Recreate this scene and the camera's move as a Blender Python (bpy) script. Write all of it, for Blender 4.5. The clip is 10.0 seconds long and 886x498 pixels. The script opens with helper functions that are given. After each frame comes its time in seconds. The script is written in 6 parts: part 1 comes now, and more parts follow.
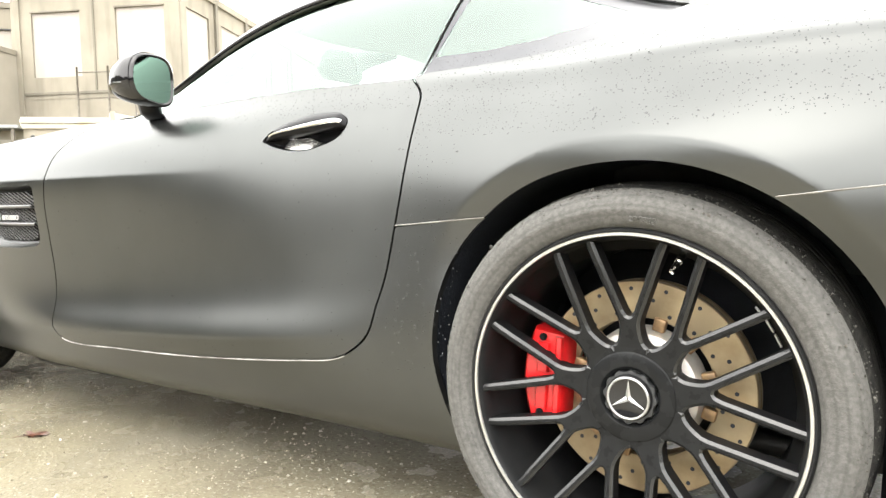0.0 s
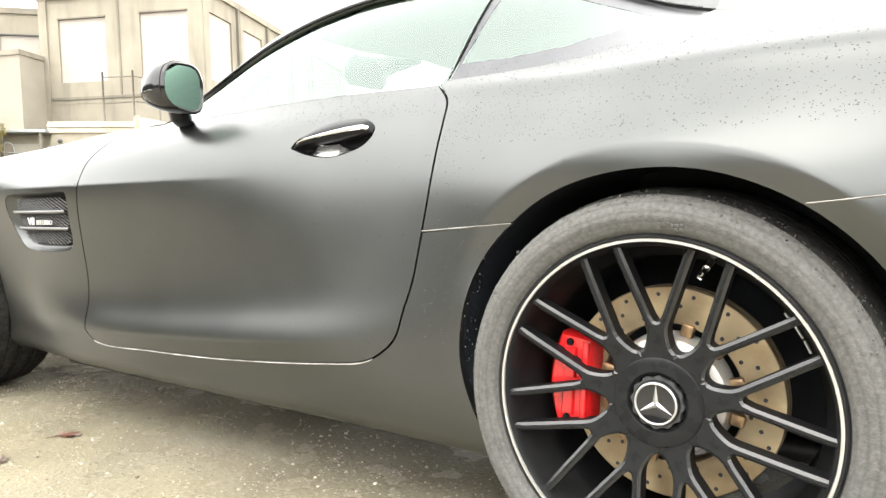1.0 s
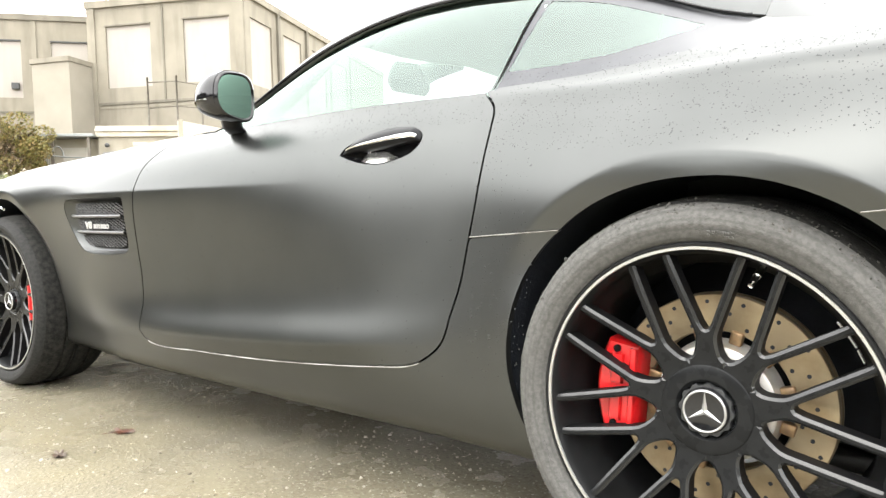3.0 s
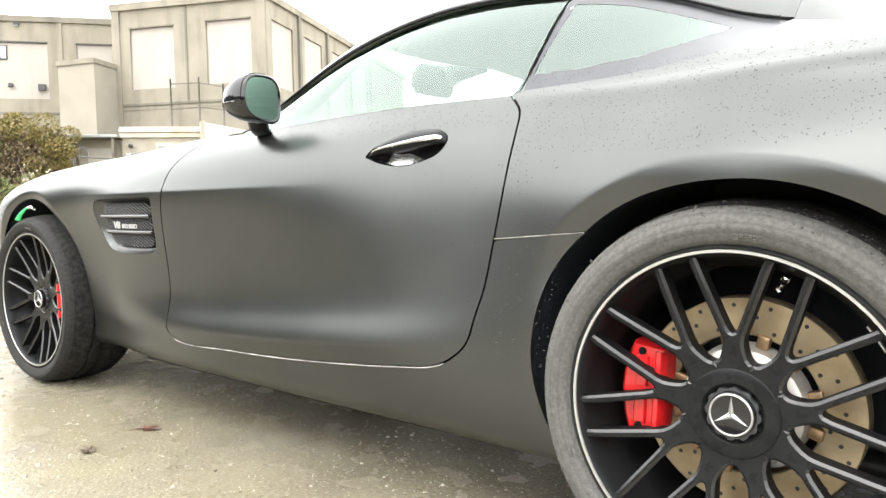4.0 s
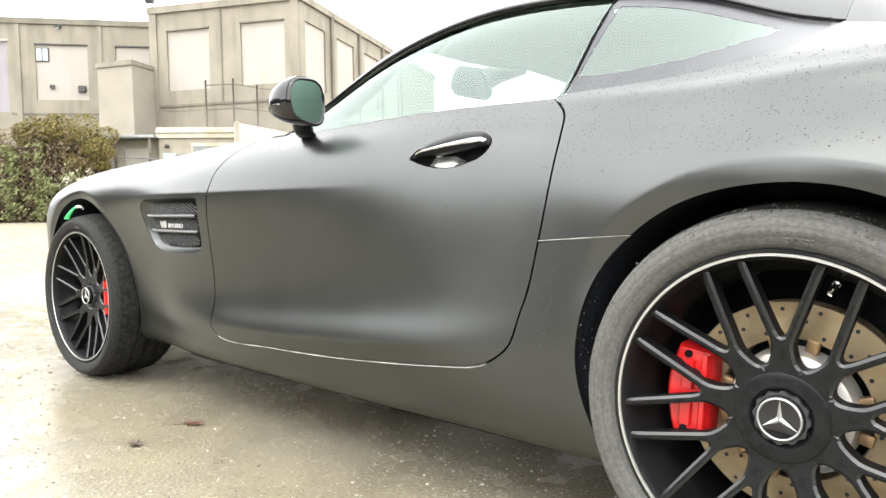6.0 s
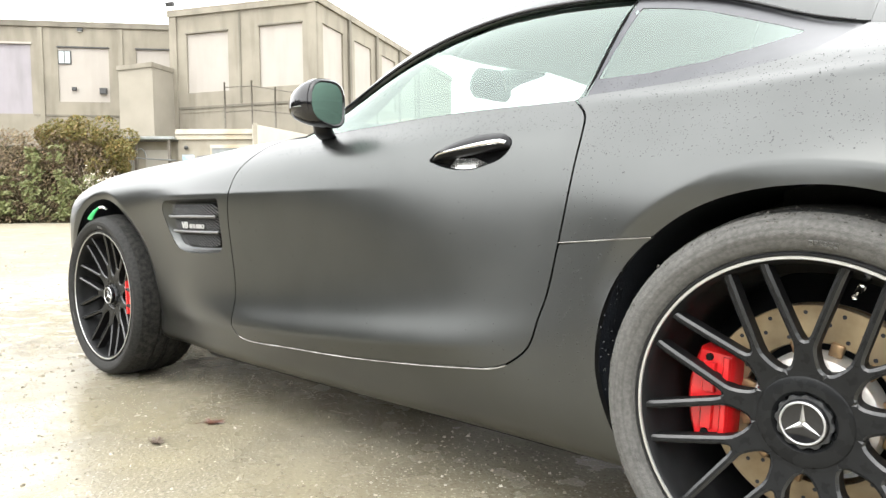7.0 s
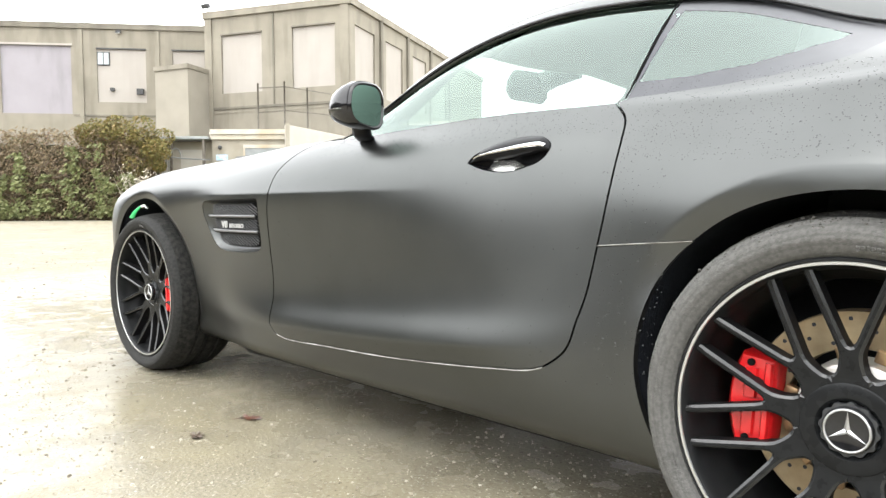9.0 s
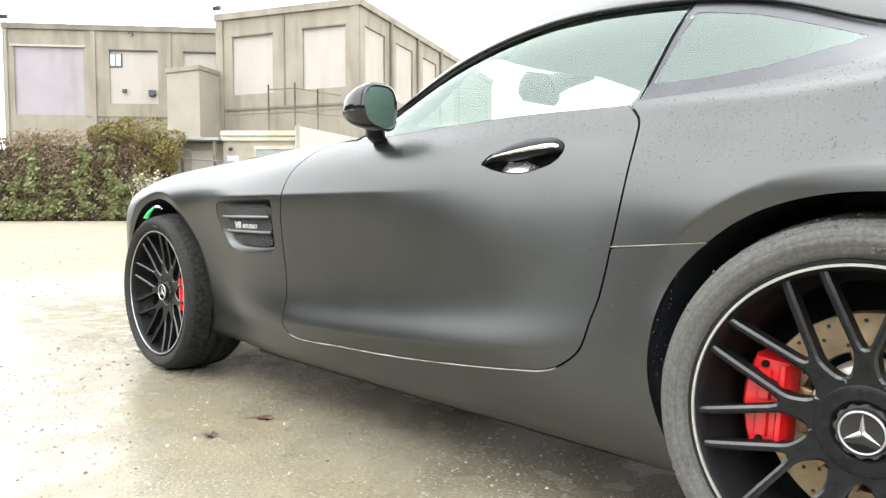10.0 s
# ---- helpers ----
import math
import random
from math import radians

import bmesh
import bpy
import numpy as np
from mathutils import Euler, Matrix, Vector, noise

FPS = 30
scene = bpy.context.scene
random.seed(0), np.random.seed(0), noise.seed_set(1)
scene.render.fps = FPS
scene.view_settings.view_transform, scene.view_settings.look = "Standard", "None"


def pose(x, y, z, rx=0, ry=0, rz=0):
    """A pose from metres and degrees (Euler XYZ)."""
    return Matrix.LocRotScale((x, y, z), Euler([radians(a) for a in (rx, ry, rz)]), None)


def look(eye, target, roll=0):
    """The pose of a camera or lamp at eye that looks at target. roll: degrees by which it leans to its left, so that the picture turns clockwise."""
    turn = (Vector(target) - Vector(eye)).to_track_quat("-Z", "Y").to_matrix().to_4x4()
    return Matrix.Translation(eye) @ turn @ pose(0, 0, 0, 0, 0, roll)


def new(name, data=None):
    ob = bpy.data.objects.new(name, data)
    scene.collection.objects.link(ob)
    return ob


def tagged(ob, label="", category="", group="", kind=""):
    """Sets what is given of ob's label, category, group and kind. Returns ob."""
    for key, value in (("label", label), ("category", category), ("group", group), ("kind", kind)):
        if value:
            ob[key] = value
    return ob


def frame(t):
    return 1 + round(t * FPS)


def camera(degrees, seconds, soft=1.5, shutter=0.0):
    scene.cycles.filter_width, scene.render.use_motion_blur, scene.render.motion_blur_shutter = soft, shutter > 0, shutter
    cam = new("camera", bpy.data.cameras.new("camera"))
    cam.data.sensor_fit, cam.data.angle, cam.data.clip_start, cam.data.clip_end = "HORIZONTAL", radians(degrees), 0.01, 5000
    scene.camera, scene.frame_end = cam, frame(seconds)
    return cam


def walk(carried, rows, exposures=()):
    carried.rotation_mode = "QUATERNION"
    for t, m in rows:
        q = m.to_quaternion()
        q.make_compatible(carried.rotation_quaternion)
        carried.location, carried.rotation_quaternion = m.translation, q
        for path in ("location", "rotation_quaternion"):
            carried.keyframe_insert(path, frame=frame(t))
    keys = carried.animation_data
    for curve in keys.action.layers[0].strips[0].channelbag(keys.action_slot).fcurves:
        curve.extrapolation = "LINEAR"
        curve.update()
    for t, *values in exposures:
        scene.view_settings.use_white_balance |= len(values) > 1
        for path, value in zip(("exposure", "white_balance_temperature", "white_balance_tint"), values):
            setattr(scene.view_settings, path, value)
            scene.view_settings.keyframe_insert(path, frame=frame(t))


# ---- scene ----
# Camera: a slow hand-held pan beside the car. Rows: t, x, y, z, yaw, pitch, roll.
cam = camera(64.75, 10.0, soft=1.4)
ROWS = [
    (0.0, 0.3498, -1.0142, 0.6534, 33.343, -4.188, 1.155),
    (0.5, 0.3481, -1.0237, 0.6573, 34.204, -4.064, 1.255),
    (1.0, 0.3463, -1.0312, 0.6610, 34.974, -3.999, 1.296),
    (1.5, 0.3451, -1.0389, 0.6629, 35.700, -3.893, 1.399),
    (2.0, 0.3444, -1.0455, 0.6643, 36.487, -3.888, 1.399),
    (2.5, 0.3429, -1.0530, 0.6680, 37.207, -3.829, 1.370),
    (4.0, 0.3370, -1.0750, 0.6712, 39.469, -3.618, 1.017),
    (4.5, 0.3336, -1.0843, 0.6727, 40.215, -3.544, 0.956),
    (5.0, 0.3302, -1.0925, 0.6742, 40.770, -3.573, 0.853),
    (5.5, 0.3273, -1.1006, 0.6746, 41.309, -3.608, 0.830),
    (7.0, 0.3228, -1.1152, 0.6741, 43.234, -3.389, 0.596),
    (7.5, 0.3217, -1.1207, 0.6752, 43.938, -3.404, 0.567),
    (8.0, 0.3198, -1.1265, 0.6750, 44.567, -3.390, 0.478),
    (8.5, 0.3182, -1.1323, 0.6760, 45.125, -3.357, 0.275),
    (9.0, 0.3170, -1.1383, 0.6767, 45.625, -3.319, 0.170),
    (9.5, 0.3161, -1.1448, 0.6771, 46.061, -3.294, 0.129),
    (10.0, 0.3162, -1.1502, 0.6758, 46.394, -3.200, 0.029),
]
walk(cam, [(t, pose(x, y, z, 90 + pitch, roll, yaw)) for t, x, y, z, yaw, pitch, roll in ROWS],
     exposures=[(0.0, 0.71, 6750, 10), (2.5, 0.54, 6650, 10), (5.0, 0.38, 6550, 10), (7.5, 0.24, 6500, 10), (10.0, 0.16, 6400, 10)])

# ---- light: a bright overcast sky ----
world = bpy.data.worlds.new("overcast_sky")
scene.world = world
world.use_nodes = True
wn, wl = world.node_tree.nodes, world.node_tree.links
sky = wn.new("ShaderNodeTexSky")
sky.sky_type, sky.sun_disc = "NISHITA", False
sky.sun_elevation, sky.sun_rotation = radians(48), radians(215)
sky.air_density, sky.dust_density, sky.ozone_density = 1.2, 6.0, 1.0
grey = wn.new("ShaderNodeHueSaturation")
grey.inputs["Saturation"].default_value = 0.12
cloud = wn.new("ShaderNodeMix")
cloud.data_type = "RGBA"
cloud.inputs[0].default_value = 0.8
cloud.inputs[7].default_value = (54.0, 54.5, 54.5, 1)
wl.new(sky.outputs[0], grey.inputs["Color"])
wl.new(grey.outputs[0], cloud.inputs[6])
wl.new(cloud.outputs[2], wn["Background"].inputs[0])
wn["Background"].inputs[1].default_value = 0.10

sun = new("sun", bpy.data.lights.new("sun", "SUN"))
sun.data.energy, sun.data.angle, sun.data.color = 1.2, radians(40), (1.0, 0.97, 0.92)
sun.matrix_world = look((0, -9, 13), (0, 0, 0))

# ---- tools ----
def mat(name, base, rough=0.6, metal=0.0, second=None, scale=20.0, bump=0.0, bump_scale=200.0, coat=0.0, rough_var=0.0, detail=6.0):
    """A principled material with a two-scale mottled colour, an uneven gloss and a fine relief."""
    m = bpy.data.materials.new(name)
    m.use_nodes = True
    n, l = m.node_tree.nodes, m.node_tree.links
    b = n["Principled BSDF"]
    b.inputs["Roughness"].default_value, b.inputs["Metallic"].default_value = rough, metal
    b.inputs["Coat Weight"].default_value = coat
    b.inputs["Base Color"].default_value = (*base, 1)
    co = n.new("ShaderNodeTexCoord")
    if second:
        big = n.new("ShaderNodeTexNoise")
        big.inputs["Scale"].default_value, big.inputs["Detail"].default_value = scale, detail
        l.new(co.outputs["Object"], big.inputs["Vector"])
        ramp = n.new("ShaderNodeMapRange")
        ramp.inputs[1].default_value, ramp.inputs[2].default_value = 0.35, 0.65
        l.new(big.outputs["Fac"], ramp.inputs[0])
        mix = n.new("ShaderNodeMix")
        mix.data_type = "RGBA"
        mix.inputs[6].default_value, mix.inputs[7].default_value = (*base, 1), (*second, 1)
        l.new(ramp.outputs[0], mix.inputs[0])
        l.new(mix.outputs[2], b.inputs["Base Color"])
        if rough_var:
            rr = n.new("ShaderNodeMapRange")
            rr.inputs[1].default_value, rr.inputs[2].default_value = 0.3, 0.7
            rr.inputs[3].default_value, rr.inputs[4].default_value = rough - rough_var, rough + rough_var
            l.new(big.outputs["Fac"], rr.inputs[0])
            l.new(rr.outputs[0], b.inputs["Roughness"])
    if bump:
        fine = n.new("ShaderNodeTexNoise")
        fine.inputs["Scale"].default_value, fine.inputs["Detail"].default_value = bump_scale, 4
        l.new(co.outputs["Object"], fine.inputs["Vector"])
        bp = n.new("ShaderNodeBump")
        bp.inputs["Strength"].default_value, bp.inputs["Distance"].default_value = bump, 0.4 / bump_scale
        l.new(fine.outputs["Fac"], bp.inputs["Height"])
        l.new(bp.outputs[0], b.inputs["Normal"])
    return m


def part(name, bm, material, parent=None, label="", smooth=True, angle=None, local=False):
    """Links a bmesh as one mesh object, under a thing or a part. Its points are world places, or in the parent's own frame where local."""
    me = bpy.data.meshes.new(name)
    bm.to_mesh(me)
    bm.free()
    me.materials.append(material)
    if smooth:
        for p in me.polygons:
            p.use_smooth = True
        if angle:
            me.set_sharp_from_angle(angle=radians(angle))
    ob = new(name, me)
    if parent:
        ob.parent = parent
        if not local and not parent.parent:
            ob.matrix_parent_inverse = Matrix.Translation(-parent.location)
    if label:
        tagged(ob, label)
    return ob


def box(bm, lo, hi, bevel=0.0, m=None):
    """Adds a box between two corners, with bevelled edges, to a bmesh."""
    lo, hi = Vector(lo), Vector(hi)
    g = bmesh.ops.create_cube(bm, size=1.0)["verts"]
    for v in g:
        v.co = Vector([(lo[i] + hi[i]) / 2 + v.co[i] * (hi[i] - lo[i]) for i in range(3)])
    if bevel:
        es = list({e for v in g for e in v.link_edges})
        r = bmesh.ops.bevel(bm, geom=es, offset=bevel, segments=2, profile=0.6, affect="EDGES")
        g = [v for v in r["verts"]] + [v for v in g if v.is_valid]
    if m is not None:
        for v in set(g):
            v.co = m @ v.co
    return g


def tube(bm, path, r, sides=8, closed=False):
    """Adds a round bar along a path of points; r may be one radius or one for each point."""
    path = [Vector(p) for p in path]
    rings = []
    for i, p in enumerate(path):
        a = path[i - 1] if i or closed else path[0]
        b = path[(i + 1) % len(path)] if i + 1 < len(path) or closed else path[-1]
        d = (b - a).normalized()
        s = d.cross(Vector((0, 0, 1)))
        if s.length < 0.05:
            s = d.cross(Vector((0, 1, 0)))
        s.normalize()
        u = s.cross(d)
        k = r[i] if isinstance(r, (list, tuple)) else r
        rings.append([bm.verts.new(p + s * math.cos(q) * k + u * math.sin(q) * k) for q in (2 * math.pi * j / sides for j in range(sides))])
    for i in range(len(rings) - (0 if closed else 1)):
        a, b = rings[i], rings[(i + 1) % len(rings)]
        for j in range(sides):
            bm.faces.new((a[j], a[(j + 1) % sides], b[(j + 1) % sides], b[j]))
    if not closed:
        bm.faces.new(rings[0])
        bm.faces.new(rings[-1][::-1])


def lathe(bm, profile, seg=96, closed=False):
    """Turns a profile of (radius, y) about the y axis."""
    rings = []
    for r, y in profile:
        rings.append([bm.verts.new((r * math.sin(2 * math.pi * j / seg), y, r * math.cos(2 * math.pi * j / seg))) for j in range(seg)])
    n = len(rings)
    for i in range(n if closed else n - 1):
        a, b = rings[i], rings[(i + 1) % n]
        for j in range(seg):
            bm.faces.new((a[j], b[j], b[(j + 1) % seg], a[(j + 1) % seg]))
    return rings


def thing(name, label, category, group="", kind="", at=(0, 0, 0)):
    ob = new(name)
    ob.location = at
    ob.empty_display_size = 0.2
    return tagged(ob, label, category, group, kind)


def spline(xs, ys):
    """A natural cubic through the points; gives a function on arrays."""
    xs, ys = np.asarray(xs, float), np.asarray(ys, float)
    n, h = len(xs), np.diff(xs)
    a = np.eye(n)
    b = np.zeros(n)
    for i in range(1, n - 1):
        a[i, i - 1:i + 2] = h[i - 1], 2 * (h[i - 1] + h[i]), h[i]
        b[i] = 6 * ((ys[i + 1] - ys[i]) / h[i] - (ys[i] - ys[i - 1]) / h[i - 1])
    k = np.linalg.solve(a, b)

    def f(x):
        x = np.clip(np.asarray(x, float), xs[0], xs[-1])
        i = np.clip(np.searchsorted(xs, x) - 1, 0, n - 2)
        p, q, w = xs[i + 1] - x, x - xs[i], h[i]
        return (k[i] * p ** 3 + k[i + 1] * q ** 3) / (6 * w) + (ys[i] / w - k[i] * w / 6) * p + (ys[i + 1] / w - k[i + 1] * w / 6) * q
    return f


def smooth_path(pts, n=8, closed=False):
    """A curve through the points, n steps between two."""
    p = np.asarray(pts, float)
    if closed:
        p = np.vstack([p[-1], p, p[:2]])
    else:
        p = np.vstack([2 * p[0] - p[1], p, 2 * p[-1] - p[-2]])
    out = []
    for i in range(1, len(p) - 2):
        d = np.maximum(np.sqrt(np.linalg.norm(np.diff(p[i - 1:i + 3], axis=0), axis=1)), 1e-6)
        t = np.concatenate([[0], np.cumsum(d)])
        for u in np.linspace(t[1], t[2], n, endpoint=False):
            a = [(t[k + 1] - u) / (t[k + 1] - t[k]) * p[i - 1 + k] + (u - t[k]) / (t[k + 1] - t[k]) * p[i + k] for k in range(3)]
            b = [(t[k + 2] - u) / (t[k + 2] - t[k]) * a[k] + (u - t[k]) / (t[k + 2] - t[k]) * a[k + 1] for k in range(2)]
            out.append((t[2] - u) / (t[2] - t[1]) * b[0] + (u - t[1]) / (t[2] - t[1]) * b[1])
    if not closed:
        out.append(p[-2])
    return np.array(out)


def offset(poly, d, closed=False):
    """Moves a plane curve sideways: to its left for d > 0."""
    p = np.asarray(poly, float)
    if closed:
        t = np.roll(p, -1, 0) - np.roll(p, 1, 0)
    else:
        t = np.gradient(p, axis=0)
    t /= np.maximum(np.linalg.norm(t, axis=1), 1e-9)[:, None]
    return p + d * np.stack([-t[:, 1], t[:, 0]], 1)

# ---- materials ----
paint = mat("satin_grey_paint", (0.0825, 0.0853, 0.0838), 0.31, 0.94, (0.0884, 0.0914, 0.0898), 6, rough_var=0.015)
paint.node_tree.nodes["Principled BSDF"].inputs["Specular Tint"].default_value = (1.0, 1.0, 1.0, 1)
black_gloss = mat("gloss_black_trim", (0.008, 0.008, 0.009), 0.08, 0.0)
black_trim = mat("black_plastic", (0.012, 0.012, 0.013), 0.45, 0.0, (0.02, 0.02, 0.02), 60, 0.1, 600)
liner = mat("wheel_arch_liner", (0.009, 0.012, 0.018), 0.75, 0.0, (0.014, 0.018, 0.026), 30, 0.3, 150)
handle_black = mat("black_handle_paint", (0.008, 0.008, 0.009), 0.32, 0.0)
handle_black.node_tree.nodes["Principled BSDF"].inputs["Specular IOR Level"].default_value = 0.12
dull_black = mat("dull_rubber", (0.006, 0.006, 0.006), 0.9)
dull_black.node_tree.nodes["Principled BSDF"].inputs["Specular IOR Level"].default_value = 0.1
chrome = mat("chrome", (0.75, 0.75, 0.75), 0.12, 1.0)
rim_black = mat("black_wheel_paint", (0.007, 0.0075, 0.008), 0.28, 0.0, (0.011, 0.0115, 0.012), 40, 0.05, 500, rough_var=0.04)
rim_black.node_tree.nodes["Principled BSDF"].inputs["Specular IOR Level"].default_value = 0.14
# paler, shinier copy of the wheel paint so that the chamfers look lit
rim_gloss = mat("lit_wheel_edge", (0.014, 0.0145, 0.015), 0.24, 0.0)
rim_gloss.node_tree.nodes["Principled BSDF"].inputs["Specular IOR Level"].default_value = 0.55
rim_inner = mat("matt_black_wheel_inside", (0.006, 0.006, 0.0065), 0.6, 0.0)
rim_inner.node_tree.nodes["Principled BSDF"].inputs["Specular IOR Level"].default_value = 0.15
rim_lip = mat("machined_rim_edge", (0.50, 0.50, 0.49), 0.35, 0.9)
rubber = mat("dusty_tyre_rubber", (0.062, 0.061, 0.057), 0.85, 0.0, (0.094, 0.092, 0.086), 140, 1.0, 260, detail=14)

# scuffed rings round the dusty sidewall
n, l = rubber.node_tree.nodes, rubber.node_tree.links
ring_co, rings_t, ring_r, ring_x = n.new("ShaderNodeTexCoord"), n.new("ShaderNodeTexWave"), n.new("ShaderNodeMapRange"), n.new("ShaderNodeMix")
rings_t.wave_type, rings_t.rings_direction = "RINGS", "Y"
rings_t.inputs["Scale"].default_value, rings_t.inputs["Distortion"].default_value = 22.0, 1.6
rings_t.inputs["Detail"].default_value, rings_t.inputs["Detail Scale"].default_value = 4.0, 4.0
ring_r.inputs[1].default_value, ring_r.inputs[2].default_value, ring_r.inputs[3].default_value, ring_r.inputs[4].default_value = 0.0, 0.35, 0.38, 0.0
ring_x.data_type = "RGBA"
ring_x.inputs[7].default_value = (0.034, 0.033, 0.031, 1)
l.new(ring_co.outputs["Object"], rings_t.inputs["Vector"])
l.new(rings_t.outputs["Fac"], ring_r.inputs[0])
l.new(ring_r.outputs[0], ring_x.inputs[0])
l.new(n["Principled BSDF"].inputs["Base Color"].links[0].from_socket, ring_x.inputs[6])
l.new(ring_x.outputs[2], n["Principled BSDF"].inputs["Base Color"])
# tread rubber without the dust, darkened further for the shade in the arch
tread_rubber = mat("shaded_tyre_tread", (0.008, 0.008, 0.0078), 0.85, 0.0, (0.028, 0.027, 0.024), 60, 1.0, 160, detail=12)
caliper_red = mat("red_caliper_paint", (0.58, 0.010, 0.012), 0.3, 0.0, (0.47, 0.008, 0.01), 30, coat=0.4)
disc_metal = mat("brake_disc_steel", (0.37, 0.295, 0.190), 0.42, 0.75, (0.23, 0.170, 0.100), 16, 0.15, 400)
bell_metal = mat("brake_bell_aluminium", (0.75, 0.73, 0.70), 0.45, 0.6, (0.6, 0.57, 0.53), 30)
interior = mat("black_leather", (0.02, 0.02, 0.021), 0.55, 0.0, (0.028, 0.028, 0.028), 80, 0.2, 400)


def glass_mat(name, tint, rough=0.0, face=0.07, power=3.5):
    """Thin glass: clear tint, with a gloss that grows towards grazing angles."""
    m = bpy.data.materials.new(name)
    m.use_nodes = True
    n, l = m.node_tree.nodes, m.node_tree.links
    n.remove(n["Principled BSDF"])
    tr, gl, lw, mx = n.new("ShaderNodeBsdfTransparent"), n.new("ShaderNodeBsdfGlossy"), n.new("ShaderNodeLayerWeight"), n.new("ShaderNodeMixShader")
    tr.inputs[0].default_value = (*tint, 1)
    gl.inputs["Roughness"].default_value = rough
    gl.inputs[0].default_value = (0.86, 1.0, 0.94, 1)
    lw.inputs[0].default_value = 0.5
    pw, mr = n.new("ShaderNodeMath"), n.new("ShaderNodeMapRange")
    pw.operation = "POWER"
    pw.inputs[1].default_value = power
    mr.inputs[3].default_value, mr.inputs[4].default_value = face, 1.0
    l.new(lw.outputs["Facing"], pw.inputs[0])
    l.new(pw.outputs[0], mr.inputs[0])
    l.new(mr.outputs[0], mx.inputs[0])
    l.new(tr.outputs[0], mx.inputs[1])
    l.new(gl.outputs[0], mx.inputs[2])
    l.new(mx.outputs[0], n["Material Output"].inputs[0])
    return m


glass = glass_mat("green_tinted_glass", (0.52, 0.62, 0.57), face=0.108, power=5.2)
mirror_glass = mat("mirror_glass", (0.125, 0.175, 0.15), 0.03, 1.0)
headliner_m = mat("grey_headliner", (0.46, 0.48, 0.47), 0.9, 0.0, (0.42, 0.44, 0.43), 12)

# ---- the car's body: one surface over x (length) and v (round the section) ----
YC = 0.925  # the car's middle plane; the near flank is at y = 0, the nose at x = -3.5
XS = [-3.52, -3.25, -2.95, -2.63, -2.25, -1.9, -1.6, -1.2, -0.8, -0.45, -0.2, 0.0, 0.3, 0.65, 0.9, 1.0]
FLANK = [
    # row by row from the sill up: y, then z, at each of XS
    ([0.45, 0.17, 0.03, 0.03, 0.085, 0.062, 0.052, 0.050, 0.050, 0.046, 0.030, 0.015, 0.025, 0.08, 0.20, 0.40],
     [0.20, 0.20, 0.20, 0.20, 0.20, 0.195, 0.193, 0.192, 0.192, 0.192, 0.194, 0.20, 0.20, 0.21, 0.27, 0.30]),
    ([0.43, 0.15, 0.012, 0.00, 0.068, 0.029, 0.011, 0.012, 0.013, 0.012, 0.000, -0.014, 0.0, 0.06, 0.18, 0.38],
     [0.26, 0.26, 0.26, 0.26, 0.26, 0.26, 0.26, 0.26, 0.265, 0.27, 0.27, 0.27, 0.27, 0.28, 0.32, 0.34]),
    ([0.42, 0.14, 0.008, -0.002, 0.055, 0.008, -0.014, -0.012, -0.010, 0.006, -0.013, -0.03, -0.005, 0.05, 0.16, 0.36],
     [0.33, 0.33, 0.33, 0.33, 0.325, 0.32, 0.325, 0.338, 0.365, 0.395, 0.41, 0.42, 0.42, 0.42, 0.43, 0.43]),
    ([0.41, 0.13, 0.006, -0.006, 0.040, 0.008, -0.006, -0.001, 0.002, 0.015, -0.011, -0.036, -0.01, 0.045, 0.15, 0.35],
     [0.44, 0.44, 0.44, 0.44, 0.43, 0.41, 0.395, 0.405, 0.435, 0.475, 0.51, 0.52, 0.52, 0.52, 0.52, 0.52]),
    ([0.40, 0.125, 0.004, -0.008, 0.022, 0.002, -0.009, 0.005, 0.013, 0.029, -0.009, -0.046, -0.024, 0.04, 0.14, 0.34],
     [0.56, 0.57, 0.58, 0.58, 0.58, 0.58, 0.58, 0.58, 0.59, 0.60, 0.605, 0.605, 0.605, 0.60, 0.60, 0.60]),
    ([0.41, 0.135, 0.010, -0.004, 0.000, -0.016, -0.017, 0.001, 0.024, 0.043, 0.004, -0.034, -0.014, 0.05, 0.14, 0.33],
     [0.61, 0.65, 0.69, 0.712, 0.722, 0.724, 0.724, 0.724, 0.724, 0.718, 0.705, 0.70, 0.70, 0.70, 0.70, 0.70]),
    ([0.47, 0.19, 0.052, 0.030, 0.032, 0.022, 0.018, 0.030, 0.056, 0.080, 0.058, 0.026, 0.040, 0.09, 0.18, 0.35],
     [0.655, 0.71, 0.76, 0.785, 0.80, 0.805, 0.81, 0.815, 0.82, 0.820, 0.805, 0.80, 0.80, 0.80, 0.79, 0.78]),
    ([0.57, 0.29, 0.145, 0.12, 0.12, 0.115, 0.105, 0.105, 0.120, 0.145, 0.145, 0.125, 0.14, 0.19, 0.28, 0.42],
     [0.68, 0.75, 0.805, 0.835, 0.852, 0.863, 0.876, 0.886, 0.898, 0.897, 0.90, 0.903, 0.905, 0.90, 0.88, 0.86]),
]
RAIL_X = [-3.52, -3.2, -2.63, -2.0, -1.6, -1.4, -1.28, -1.119, -0.945, -0.8, -0.64, -0.5, -0.24, -0.065, 0.1, 0.35, 0.65, 0.9, 1.0]
RAIL_Y = [0.62, 0.26, 0.17, 0.165, 0.16, 0.16, 0.20, 0.25, 0.30, 0.34, 0.36, 0.37, 0.36, 0.32, 0.29, 0.30, 0.33, 0.40, 0.50]
